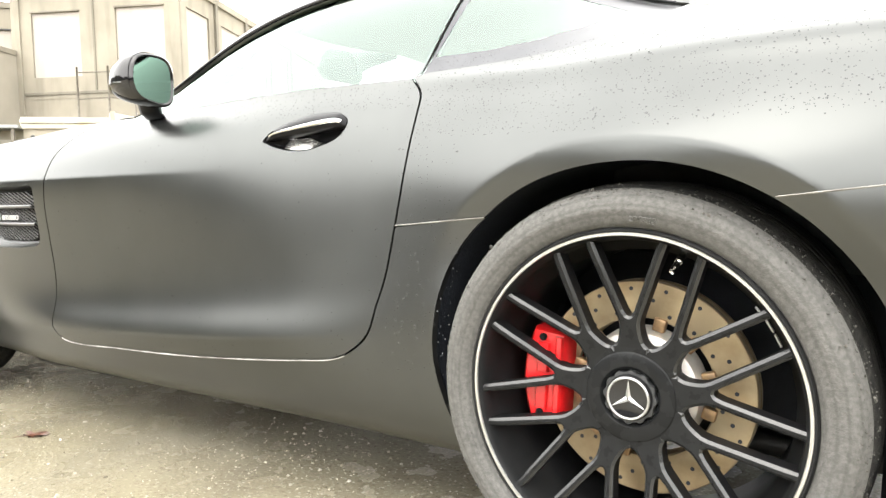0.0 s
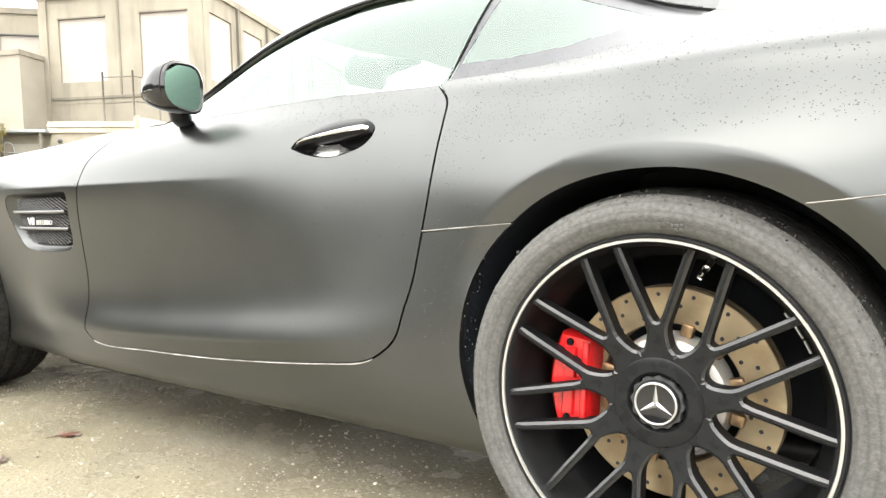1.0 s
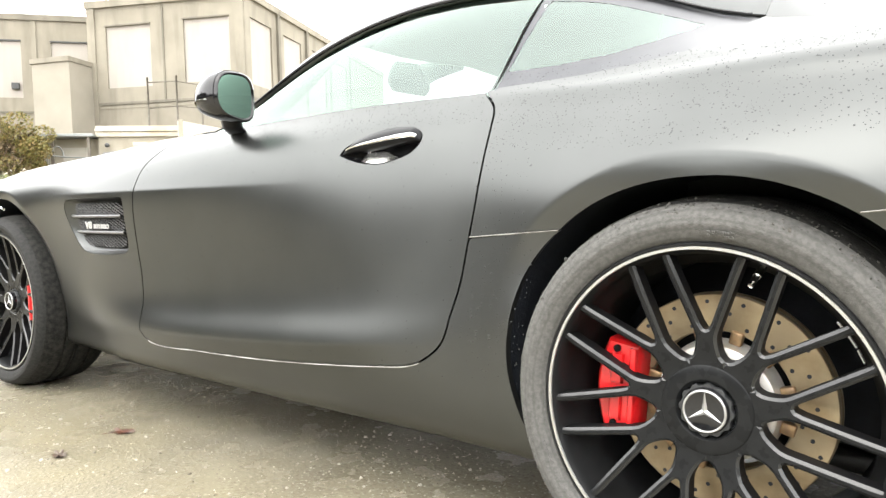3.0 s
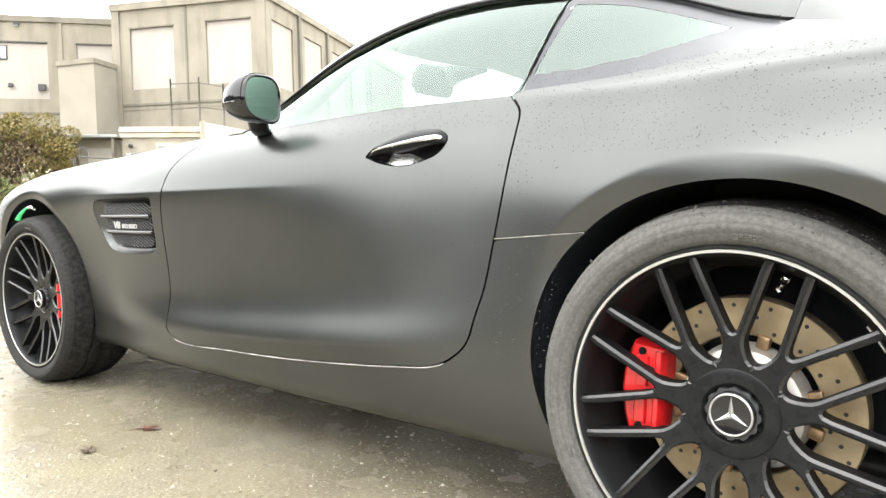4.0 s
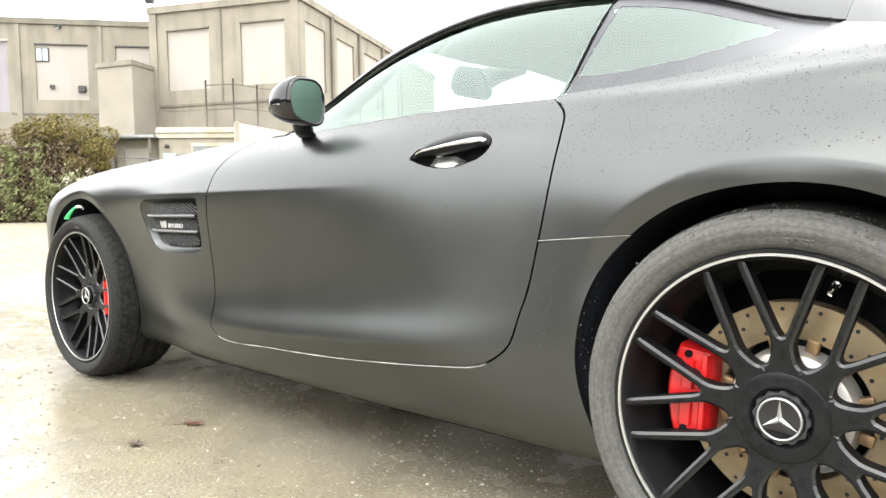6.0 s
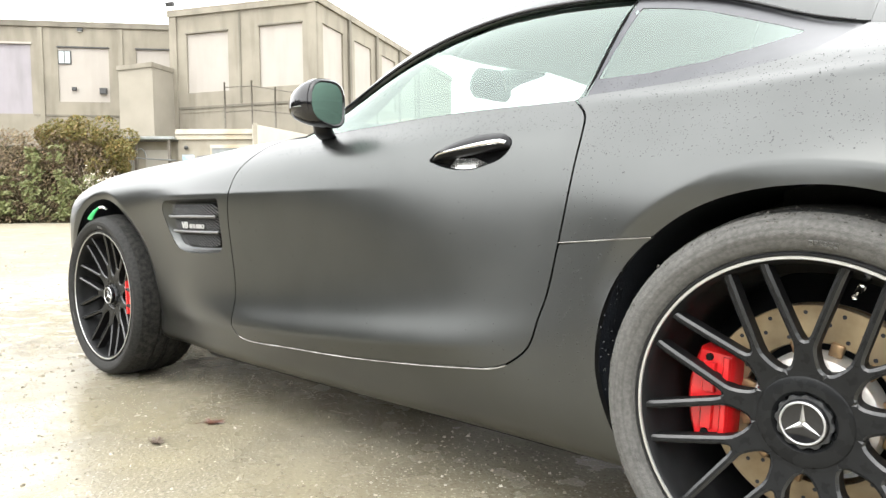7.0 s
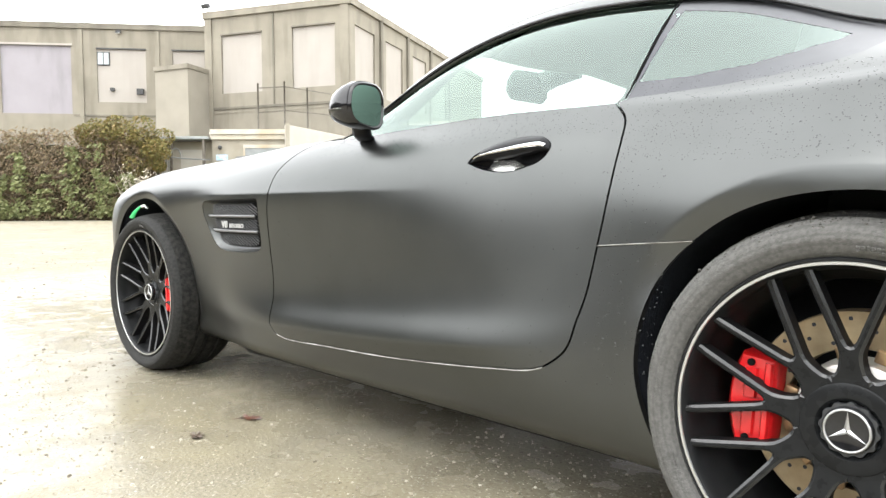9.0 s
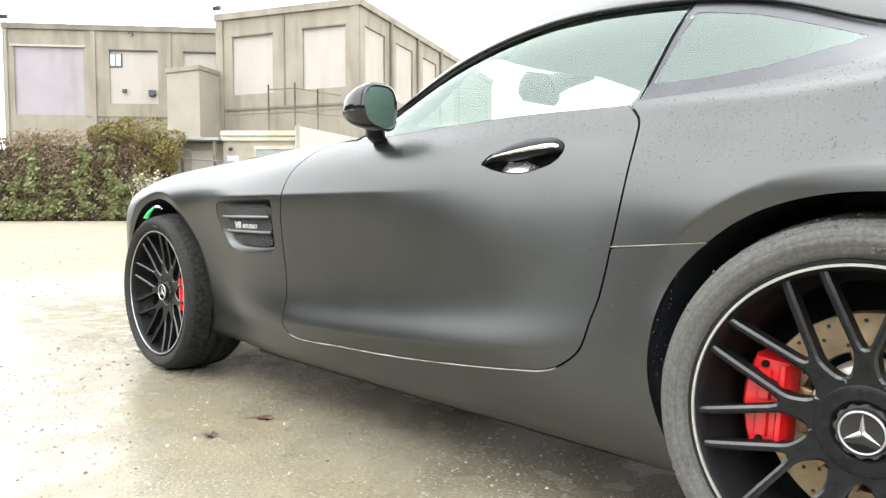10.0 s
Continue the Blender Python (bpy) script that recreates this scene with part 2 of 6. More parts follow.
RAIL_Z = [0.69, 0.77, 0.848, 0.875, 0.89, 0.905, 0.973, 1.067, 1.134, 1.165, 1.168, 1.157, 1.097, 1.02, 0.975, 0.945, 0.93, 0.90, 0.87]
ROOF_X = [-3.52, -3.2, -2.63, -2.0, -1.6, -1.3, -1.0, -0.7, -0.4, 0.0, 0.4, 0.7, 0.9, 1.0]
ROOF_Y = [0.72, 0.55, 0.5, 0.5, 0.5, 0.5, 0.55, 0.6, 0.6, 0.58, 0.56, 0.56, 0.58, 0.62]
ROOF_Z = [0.70, 0.79, 0.885, 0.915, 0.935, 1.045, 1.165, 1.235, 1.235, 1.15, 1.02, 0.95, 0.90, 0.87]
TOP_Z = [0.70, 0.80, 0.895, 0.93, 0.955, 1.085, 1.19, 1.262, 1.268, 1.19, 1.05, 0.96, 0.90, 0.875]

row_y = [spline(XS, y) for y, z in FLANK]
row_z = [spline(XS, z) for y, z in FLANK]
rail_y, rail_z = spline(RAIL_X, RAIL_Y), spline(RAIL_X, RAIL_Z)
roof_y, roof_z, top_z = spline(ROOF_X, ROOF_Y), spline(ROOF_X, ROOF_Z), spline(ROOF_X, TOP_Z)
ROWS_N = 13


def sections(x):
    """The control points of the sections at the places x: an array of (len(x), 13, 2) with y and z."""
    x = np.asarray(x, float)
    ys = [row_y[0](x) + 0.12] + [f(x) for f in row_y] + [rail_y(x), roof_y(x), x * 0 + YC, 2 * YC - roof_y(x)]
    zs = [x * 0 + 0.165] + [f(x) for f in row_z] + [rail_z(x), roof_z(x), top_z(x), roof_z(x)]
    return np.stack([np.stack(ys, 1), np.stack(zs, 1)], 2)


def step01(x, a, b):
    t = np.clip((x - a) / (b - a), 0, 1)
    return t * t * (3 - 2 * t)


# the rear wheel arch: its edge and the fold of its flare, as radii about the hub by the angle from the top
ARCH_R = spline([-125, -110, -97, -84, -75, -66, -54, -42, -31, -14, 0, 12, 26, 38, 52, 75, 95, 125],
                [0.311, 0.319, 0.332, 0.349, 0.358, 0.3665, 0.3730, 0.3713, 0.3688, 0.3638, 0.3623, 0.3648, 0.3680, 0.3710, 0.3725, 0.372, 0.368, 0.350])
FLARE_R = spline([-125, -80, -38, -28, -18, -10, 0, 13, 24, 35, 50, 80, 125], [0.345, 0.405, 0.4100, 0.4085, 0.4085, 0.4050, 0.4000, 0.4005, 0.4050, 0.4070, 0.4065, 0.405, 0.38])


def creases(x, z, v):
    """The flank's sharp lines: the crease behind the vent, the door's step and the turned-in edges of the wheel arches."""
    side = (v > 0.5) & (v < 8.5)
    a = 0.011 * step01(x, -2.25, -1.75) * (1 - step01(x, -1.45, -0.85))
    y = -a * np.exp(-np.abs(z - 0.724) / np.where(z > 0.724, 0.040, 0.13))
    zs = row_z[2](x)
    b = 0.009 * step01(x, -1.9, -1.5) * (1 - step01(x, -0.85, -0.45))
    y = y - b * np.exp(-np.abs(z - zs) / np.where(z > zs, 0.060, 0.035))
    e = (np.sqrt(((x + 2.63) / 0.372) ** 2 + ((z - 0.335) / 0.388) ** 2) - 1) * 0.38
    turn = np.degrees(np.arctan2(x + 2.63, z - 0.335))
    y = y + step01(turn, -80, -35) * (1 - step01(turn, 85, 110)) * 0.012 * np.clip(1 - e / 0.028, 0, 1.2)
    turn = np.degrees(np.arctan2(x, z - 0.34))
    wide = FLARE_R(turn) - ARCH_R(turn)
    e = np.hypot(x, z - 0.34) - ARCH_R(turn)
    y = y + step01(turn, -72, -38) * (1 - step01(turn, 85, 110)) * 0.40 * np.clip(wide - e, 0, 1.2 * wide)
    ridge = z - 0.873 - 0.010 * (1 - step01(x, -0.45, -0.15))
    y = y - 0.0085 * step01(x, -0.6, -0.3) * np.exp(-(ridge / np.where(ridge > 0, 0.014, 0.024)) ** 2)
    return np.where(side, y, 0.0)


def surface(x, v):
    """Points of the body surface: v is 0 under the sill, 3 on the door's step, 6 on the crease, 8 on the belt, 9 on the roof rail, 11 in the middle."""
    x, v = np.asarray(x, float).ravel(), np.asarray(v, float).ravel()
    places, r = np.unique(x, return_inverse=True)
    q = sections(places)
    n = ROWS_N
    h = np.maximum(np.linalg.norm(np.diff(q, axis=1), axis=2), 1e-4) ** 0.7
    a = np.zeros((len(places), n, n))
    b = np.zeros((len(places), n, 2))
    a[:, 0, 0] = a[:, n - 1, n - 1] = 1
    for i in range(1, n - 1):
        a[:, i, i - 1], a[:, i, i], a[:, i, i + 1] = h[:, i - 1], 2 * (h[:, i - 1] + h[:, i]), h[:, i]
        b[:, i] = 6 * ((q[:, i + 1] - q[:, i]) / h[:, i, None] - (q[:, i] - q[:, i - 1]) / h[:, i - 1, None])
    k = np.linalg.solve(a, b)
    i = np.clip(v.astype(int), 0, n - 2)
    w = h[r, i][:, None]
    t = (v - i)[:, None] * w
    s = w - t
    c = (k[r, i] * s ** 3 + k[r, i + 1] * t ** 3) / (6 * w) + (q[r, i] / w - k[r, i] * w / 6) * s + (q[r, i + 1] / w - k[r, i + 1] * w / 6) * t
    flange = 0.017 * step01(v, 9.02, 9.18) * (1 - step01(v, 9.5, 10.6)) * step01(x, -1.45, -1.2) * (1 - step01(x, 0.0, 0.25))
    return np.stack([x, c[:, 0] + creases(x, c[:, 1], v), c[:, 1] + flange], 1)


def normals(x, v):
    x, v = np.asarray(x, float).ravel(), np.asarray(v, float).ravel()
    e = 1e-3
    p = surface(np.concatenate([x + e, x - e, x, x]), np.concatenate([v, v, v + e, v - e])).reshape(4, -1, 3)
    n = np.cross(p[0] - p[1], p[2] - p[3])
    return n / np.maximum(np.linalg.norm(n, axis=1), 1e-9)[:, None]


def v_of(x, z):
    """The v at which the flank has the height z."""
    x, z = np.asarray(x, float).ravel(), np.asarray(z, float).ravel()
    grid = np.linspace(0.0, 10.0, 161)
    zz = surface(np.repeat(x, len(grid)), np.tile(grid, len(x)))[:, 2].reshape(len(x), -1)
    out = np.empty(len(x))
    for j in range(len(x)):
        up = np.maximum.accumulate(zz[j])
        i = int(np.clip(np.searchsorted(up, z[j]), 1, len(grid) - 1))
        out[j] = grid[i - 1] + (grid[1] - grid[0]) * np.clip((z[j] - up[i - 1]) / max(up[i] - up[i - 1], 1e-9), 0, 1)
    return out


def on_flank(pts):
    """Side-view points (x, z) as (x, v)."""
    p = np.asarray(pts, float)
    return np.stack([p[:, 0], v_of(p[:, 0], p[:, 1])], 1)


def inside(poly, p):
    order = np.argsort(p[:, 1])
    x, y = p[order, 0], p[order, 1]
    c = np.zeros(len(p), bool)
    a, b = np.asarray(poly, float), np.roll(poly, -1, 0)
    first, last = np.searchsorted(y, np.minimum(a[:, 1], b[:, 1])), np.searchsorted(y, np.maximum(a[:, 1], b[:, 1]))
    for (x1, y1), (x2, y2), i, j in zip(a, b, first, last):
        if j > i:
            c[i:j] ^= x[i:j] < (x2 - x1) * (y[i:j] - y1) / (y2 - y1 + 1e-12) + x1
    out = np.empty(len(p), bool)
    out[order] = c
    return out


VS = 0.09  # how long a step of v counts against a metre of x when a panel is meshed


def panel_mesh(name, outline, holes=(), step=0.022, thick=0.014, mirrored=False, lift=0.0, lines=()):
    """A panel of the body inside an outline in (x, v), with a lip turned inwards round every edge; its mesh follows the lines."""
    from mathutils.geometry import delaunay_2d_cdt
    rings = []
    for ring in (outline, *holes):
        r = np.asarray(ring, float) * (1, VS)
        keep = [0]
        for i in range(1, len(r)):
            if np.linalg.norm(r[i] - r[keep[-1]]) > 0.0015:
                keep.append(i)
        if np.linalg.norm(r[keep[-1]] - r[0]) < 0.0015:
            keep.pop()
        r = r[keep]
        dense = []
        for i in range(len(r)):
            a, b = r[i], r[(i + 1) % len(r)]
            k = max(1, int(math.ceil(np.linalg.norm(b - a) / step)))
            dense += [a + (b - a) * j / k for j in range(k)]
        rings.append(np.array(dense))
    lo, hi = rings[0].min(0), rings[0].max(0)
    gx, gy = np.meshgrid(np.arange(lo[0], hi[0], step), np.arange(lo[1], hi[1], step * 0.7))
    g = np.stack([gx.ravel(), gy.ravel()], 1)
    g = g[inside(rings[0], g)]
    for r in rings[1:]:
        g = g[~inside(r, g)]
    edge = np.vstack(rings)
    folds = []
    for line in lines:
        run = []
        pts = np.asarray(line, float) * (1, VS)
        free = inside(rings[0], pts)
        for r in rings[1:]:
            free &= ~inside(r, pts)
        for q, f in zip(pts, free):
            if f and np.min(np.sum((edge - q) ** 2, 1)) > (0.3 * step) ** 2:
                run.append(q)
            elif run:
                folds.append(np.array(run))
                run = []
        if run:
            folds.append(np.array(run))
    folds = [f for f in folds if len(f) > 1]
    edge = np.vstack([edge, *folds])
    near = np.array([np.min(np.sum((edge - q) ** 2, 1)) for q in g]) if len(g) else np.zeros(0)
    g = g[near > (0.4 * step) ** 2]
    pts = np.vstack([edge, g])
    cons, base = [], 0
    for r in rings:
        cons += [(base + i, base + (i + 1) % len(r)) for i in range(len(r))]
        base += len(r)
    for f in folds:
        cons += [(base + i, base + i + 1) for i in range(len(f) - 1)]
        base += len(f)
    vs, es, fs, *_ = delaunay_2d_cdt([Vector(p) for p in pts], cons, [], 1, 1e-6)
    mid = np.array([[sum(vs[i][k] for i in f) / len(f) for k in (0, 1)] for f in fs])
    good = inside(rings[0], mid)
    for r in rings[1:]:
        good &= ~inside(r, mid)
    fs = [f for f, g in zip(fs, good) if g]
    uv = np.array([(p[0], p[1] / VS) for p in vs])
    co, no = surface(uv[:, 0], uv[:, 1]), normals(uv[:, 0], uv[:, 1])
    sign = -1.0 if np.median(no[:, 1]) > 0 and np.median(no[:, 2]) < 0.3 or np.median(no[:, 2]) < -0.2 else 1.0
    no = no * sign
    co = co + no * lift
    bm = bmesh.new()
    bv = [bm.verts.new(p) for p in co]
    for f in fs:
        try:
            face = bm.faces.new([bv[i] for i in f])
        except ValueError:
            continue
        face.normal_update()
        if face.normal.dot(Vector(no[f[0]])) < 0:
            face.normal_flip()
    for v in [v for v in bm.verts if not v.link_faces]:
        bm.verts.remove(v)
    index = {v: Vector(n) for v, n in zip(bv, no) if v.is_valid}
    if thick:
        rim = [e for e in bm.edges if e.is_boundary]
        inner = {}
        for e in rim:
            for v in e.verts:
                if v not in inner:
                    inner[v] = bm.verts.new(v.co - index[v] * thick)
        for e in rim:
            f = e.link_faces[0]
            a, b = e.verts
            ls = [l for l in f.loops if l.edge == e][0]
            a, b = ls.vert, ls.link_loop_next.vert
            bm.faces.new((b, a, inner[a], inner[b]))
    if mirrored:
        for v in bm.verts:
            v.co.y = 2 * YC - v.co.y
        bmesh.ops.reverse_faces(bm, faces=bm.faces[:])
    return bm


def panel(name, material, parent, outline, holes=(), label="", both=True, **kw):
    """A panel on the near side, and its mirror image on the far side. Returns the near one."""
    ob = part(name, panel_mesh(name, outline, holes, **kw), material, parent, label, angle=40)
    if both:
        part(name, panel_mesh(name, outline, holes, mirrored=True, **{**kw, "step": kw.get("step", 0.022) * 1.8}), material, parent, label, angle=40)
    return ob


car = thing("sports_coupe", "low satin dark grey two-door sports coupe wet with raindrops", "car", at=(-1.3, YC, 0))


# outlines on the flank, in side view (x, z)
def arch(cx, cz, a, b, z_low, n=40):
    """A wheel arch's edge from its front foot over the top to its rear foot."""
    t0 = math.asin(max(-1, (z_low - cz) / b))
    return np.array([(cx - a * math.cos(t), cz + b * math.sin(t)) for t in np.linspace(t0, math.pi - t0, n)])


rear_turn = np.linspace(-115.5, 115.5, 72)
rear_arch = np.stack([ARCH_R(rear_turn) * np.sin(np.radians(rear_turn)), 0.34 + ARCH_R(rear_turn) * np.cos(np.radians(rear_turn))], 1)
front_arch = arch(-2.63, 0.335, 0.372, 0.388, 0.20)
DOOR_GAP = smooth_path([
    (-1.43, 0.885), (-1.50, 0.868), (-1.545, 0.832), (-1.575, 0.783), (-1.583, 0.72), (-1.597, 0.64), (-1.603, 0.555), (-1.597, 0.467), (-1.592, 0.397), (-1.594, 0.335), (-1.588, 0.305), (-1.565, 0.286),
    (-1.323, 0.288), (-1.071, 0.297), (-0.86, 0.312), (-0.683, 0.328), (-0.589, 0.340), (-0.545, 0.358), (-0.502, 0.395), (-0.482, 0.455), (-0.465, 0.506), (-0.446, 0.604), (-0.434, 0.667), (-0.424, 0.744), (-0.423, 0.815), (-0.434, 0.855), (-0.475, 0.894)], 6)
seam_i = int(np.argmin(np.linalg.norm(DOOR_GAP - (-0.449, 0.604), axis=1)))
belt_x = np.linspace(-0.475, -1.43, 30)
out_gap, in_gap = offset(DOOR_GAP, -0.0023), offset(DOOR_GAP, 0.0023)

SEAM_X = float(np.interp(0.621, rear_arch[:30, 1], rear_arch[:30, 0]))
front_half = rear_arch[:int(np.argmax(rear_arch[:, 1] > 0.612))]
rear_half = rear_arch[int(np.argmax(rear_arch[:, 1] > 0.625)):]
SEAM_Z = 0.004
# front wing with the side skirt behind it
wing = np.vstack([
    [(-3.5, 0.02), (-3.02, 0.02)], [(front_arch[0, 0], 0.02)], on_flank(front_arch), [(front_arch[-1, 0], 0.02)],
    [(-1.9, 0.02), (-1.2, 0.02), (-0.7, 0.02)], [(rear_arch[0, 0], 0.02)],
    on_flank(front_half), on_flank([(SEAM_X - 0.002, 0.621 - SEAM_Z)]),
    on_flank(out_gap[seam_i:seam_i + 1] - (0, SEAM_Z)), on_flank(out_gap[:seam_i][::-1]),
    [(-1.44, 8.95), (-2.0, 8.95), (-2.6, 8.95), (-3.2, 8.95), (-3.5, 8.95)]])
VENT = smooth_path([(-1.650, 0.706), (-1.71, 0.709), (-1.85, 0.7095), (-1.99, 0.708), (-2.045, 0.701), (-2.062, 0.678), (-2.046, 0.61), (-2.005, 0.555), (-1.95, 0.537), (-1.85, 0.533), (-1.73, 0.537), (-1.672, 0.545), (-1.656, 0.560), (-1.650, 0.63), (-1.645, 0.692)], 5, closed=True)
HANDLE = smooth_path([(-0.803, 0.781), (-0.79, 0.798), (-0.77, 0.8075), (-0.731, 0.8225), (-0.689, 0.832), (-0.645, 0.834), (-0.613, 0.829), (-0.592, 0.817), (-0.587, 0.806), (-0.594, 0.789), (-0.612, 0.774), (-0.646, 0.763), (-0.682, 0.756), (-0.727, 0.758), (-0.768, 0.767), (-0.79, 0.775)], 4, closed=True)
fold_x = np.linspace(-2.2, -0.9, 110)
folds_front = [on_flank(np.stack([fold_x, 0 * fold_x + 0.724 + d], 1)) for d in (-0.005, 0.0, 0.005)]
step_x = np.linspace(-1.85, -0.5, 120)
folds_front += [on_flank(np.stack([step_x, row_z[2](step_x) + d], 1)) for d in (-0.006, 0.0, 0.006)]
flare_turn = np.linspace(-75, 105, 120)
folds_rear = []
for d in (-0.010, -0.0025, 0.0025, 0.010):
    r = FLARE_R(flare_turn) + d
    folds_rear.append(on_flank(np.stack([r * np.sin(np.radians(flare_turn)), 0.34 + r * np.cos(np.radians(flare_turn))], 1)))
nose_turn = np.radians(np.linspace(-75, 95, 90))
folds_wing = [on_flank(np.stack([-2.63 + (0.372 + d) * np.sin(nose_turn), 0.335 + (0.388 + d) * np.cos(nose_turn)], 1)) for d in (0.026, 0.030)]
panel("front_wing", paint, car, wing, [on_flank(VENT)], step=0.014, lines=folds_front + folds_wing)
door_line = np.vstack([on_flank(in_gap), np.stack([belt_x, 0 * belt_x + 7.95], 1)])
door = panel("door", paint, car, door_line, [on_flank(HANDLE)], step=0.013, lines=folds_front)
quarter = np.vstack([
    on_flank(out_gap[seam_i:seam_i + 1]), on_flank([(SEAM_X, 0.621)]), on_flank(rear_half), [(rear_arch[-1, 0], 0.02)],
    [(0.6, 0.02), (0.98, 0.02), (0.98, 8.9), (0.6, 8.95), (0.3, 8.95), (0.02, 8.95)], [(0.004, 8.75), (-0.008, 8.50), (-0.033, 8.28), (-0.075, 8.14), (-0.16, 8.06), (-0.26, 8.03), (-0.37, 8.025), (-0.448, 8.02)], on_flank(out_gap[seam_i + 1:][::-1])])
panel("rear_quarter", paint, car, quarter, step=0.012, lines=folds_rear)
gx = np.linspace(-1.40, -0.462, 24)
door_glass = np.vstack([np.stack([gx, 0 * gx + 7.92], 1), [(-0.452, 8.98)], np.stack([gx[::-1][1:-1], 0 * gx[1:-1] + 9.0], 1)])
panel("door_glass", glass, car, door_glass, thick=0, lift=-0.008)
panel("pillar_cover", dull_black, car, [(-0.55, 7.5), (-0.40, 7.5), (-0.40, 8.06), (-0.446, 8.2), (-0.442, 8.97), (-0.466, 8.97), (-0.478, 8.1), (-0.50, 7.9), (-0.55, 7.85)], thick=0, lift=-0.012, label="black pillar behind the door glass")
quarter_glass = np.vstack([[(-0.458, 7.95), (-0.37, 7.96), (-0.26, 7.96), (-0.15, 7.985), (-0.06, 8.06), (-0.01, 8.22), (0.015, 8.5), (0.024, 8.93)], [(x, 9.0) for x in np.linspace(0.0, -0.448, 14)]])
panel("quarter_glass", glass, car, quarter_glass, thick=0, lift=-0.0050)
roof = np.vstack([[(-1.44, 9.0)], [(x, 9.0) for x in np.linspace(-1.38, 0.02, 30)], [(0.02, 11.0), (-0.72, 11.0), (-0.74, 10.0), (-0.86, 9.5), (-1.0, 9.34), (-1.2, 9.30), (-1.42, 9.28)]])
panel("roof", paint, car, roof)
screen = np.vstack([[(-1.43, 9.285), (-1.2, 9.305), (-1.0, 9.345), (-0.862, 9.51), (-0.745, 10.0), (-0.725, 11.0), (-1.50, 11.0), (-1.49, 10.0)]])
opening = np.array([(-1.47, 9.80), (-1.3, 9.77), (-1.15, 9.66), (-1.125, 9.72), (-1.112, 10.0), (-1.105, 11.0), (-1.49, 11.0), (-1.48, 10.0)])
frit = mat("glass_border_print", (0.035, 0.04, 0.04), 0.25, 0.0, (0.05, 0.055, 0.055), 20)
panel("windscreen", glass, car, opening, thick=0)
panel("windscreen_border", frit, car, np.vstack([screen[:6], opening[5::-1], [(-1.485, 9.8)]]), thick=0)
panel("bonnet", paint, car, [(-1.45, 8.97), (-1.50, 10.0), (-1.51, 11.0), (-3.5, 11.0), (-3.5, 8.97)])
panel("tailgate", paint, car, [(0.0215, 8.955), (0.98, 8.955), (0.98, 11.0), (0.0215, 11.0)])
panel("headliner", headliner_m, car, [(-1.09, 9.68), (-0.8, 9.15), (-0.47, 9.06), (-0.4, 9.0), (-0.1, 8.96), (-0.03, 9.0), (0.0, 11.0), (-1.09, 11.0)], thick=0, lift=-0.03, label="grey cloth headliner")

# ---- the car's parts ----
from functools import lru_cache


@lru_cache(maxsize=None)
def flank_spot(x, z):
    v = float(v_of([x], [z])[0])
    e = 1e-3
    p = surface([x, x + e, x - e, x, x], [v, v, v, v + e, v - e])
    n = np.cross(p[1] - p[2], p[3] - p[4])
    n /= max(np.linalg.norm(n), 1e-9)
    return p[0], -n if n[1] > 0 else n


def surf(x, z, out=0.0):
    """A point on the near flank at (x, z), moved outwards by out."""
    p, n = flank_spot(round(float(x), 6), round(float(z), 6))
    return Vector(p + n * out)


def ribbon(bm, rows):
    """Skins a list of equally long rows of points."""
    rings = [[bm.verts.new(p) for p in r] for r in rows]
    for a, b in zip(rings, rings[1:]):
        for i in range(len(a) - 1):
            bm.faces.new((a[i], a[i + 1], b[i + 1], b[i]))
    return rings


def recess(outline, floor_out, material, name, parent, label=""):
    """A hollow behind an opening in the flank: walls from the opening's edge to an inner outline, and its floor."""
    bm = bmesh.new()
    edge = [surf(x, z, -0.002) for x, z in outline]
    inner = floor_out
    a = [bm.verts.new(p) for p in edge]
    m = [bm.verts.new(p.lerp(q, 0.5) + Vector((0, 0.006, 0))) for p, q in zip(edge, inner)]
    b = [bm.verts.new(p) for p in inner]
    n = len(a)
    for r, s in ((a, m), (m, b)):
        for i in range(n):
            bm.faces.new((r[i], r[(i + 1) % n], s[(i + 1) % n], s[i]))
    c = bm.verts.new(sum(inner, Vector()) / n)
    for i in range(n):
        bm.faces.new((b[i], b[(i + 1) % n], c))
    bmesh.ops.recalc_face_normals(bm, faces=bm.faces[:])
    return part(name, bm, material, parent, label, angle=50)


# arch liners: dark hollow shells round each wheel
def arch_liner(curve, depth, mirrored):
    bm = bmesh.new()
    rows = []
    for x, z in offset(curve, 0.010):
        p = surf(min(max(x, -3.4), 0.9), z)
        y0 = p.y + 0.012
        rows.append([Vector((x, y, z)) for y in (y0, y0 + 0.03, 0.2, depth)])
    ribbon(bm, rows)
    back = [bm.verts.new(r[-1]) for r in rows]
    bm.faces.new(back)
    if mirrored:
        for v in bm.verts:
            v.co.y = 2 * YC - v.co.y
    part("arch_liner", bm, liner, car, "black wheel arch liner")


for curve in (rear_arch, front_arch):
    for far in (False, True):
        arch_liner(curve, 0.46, far)

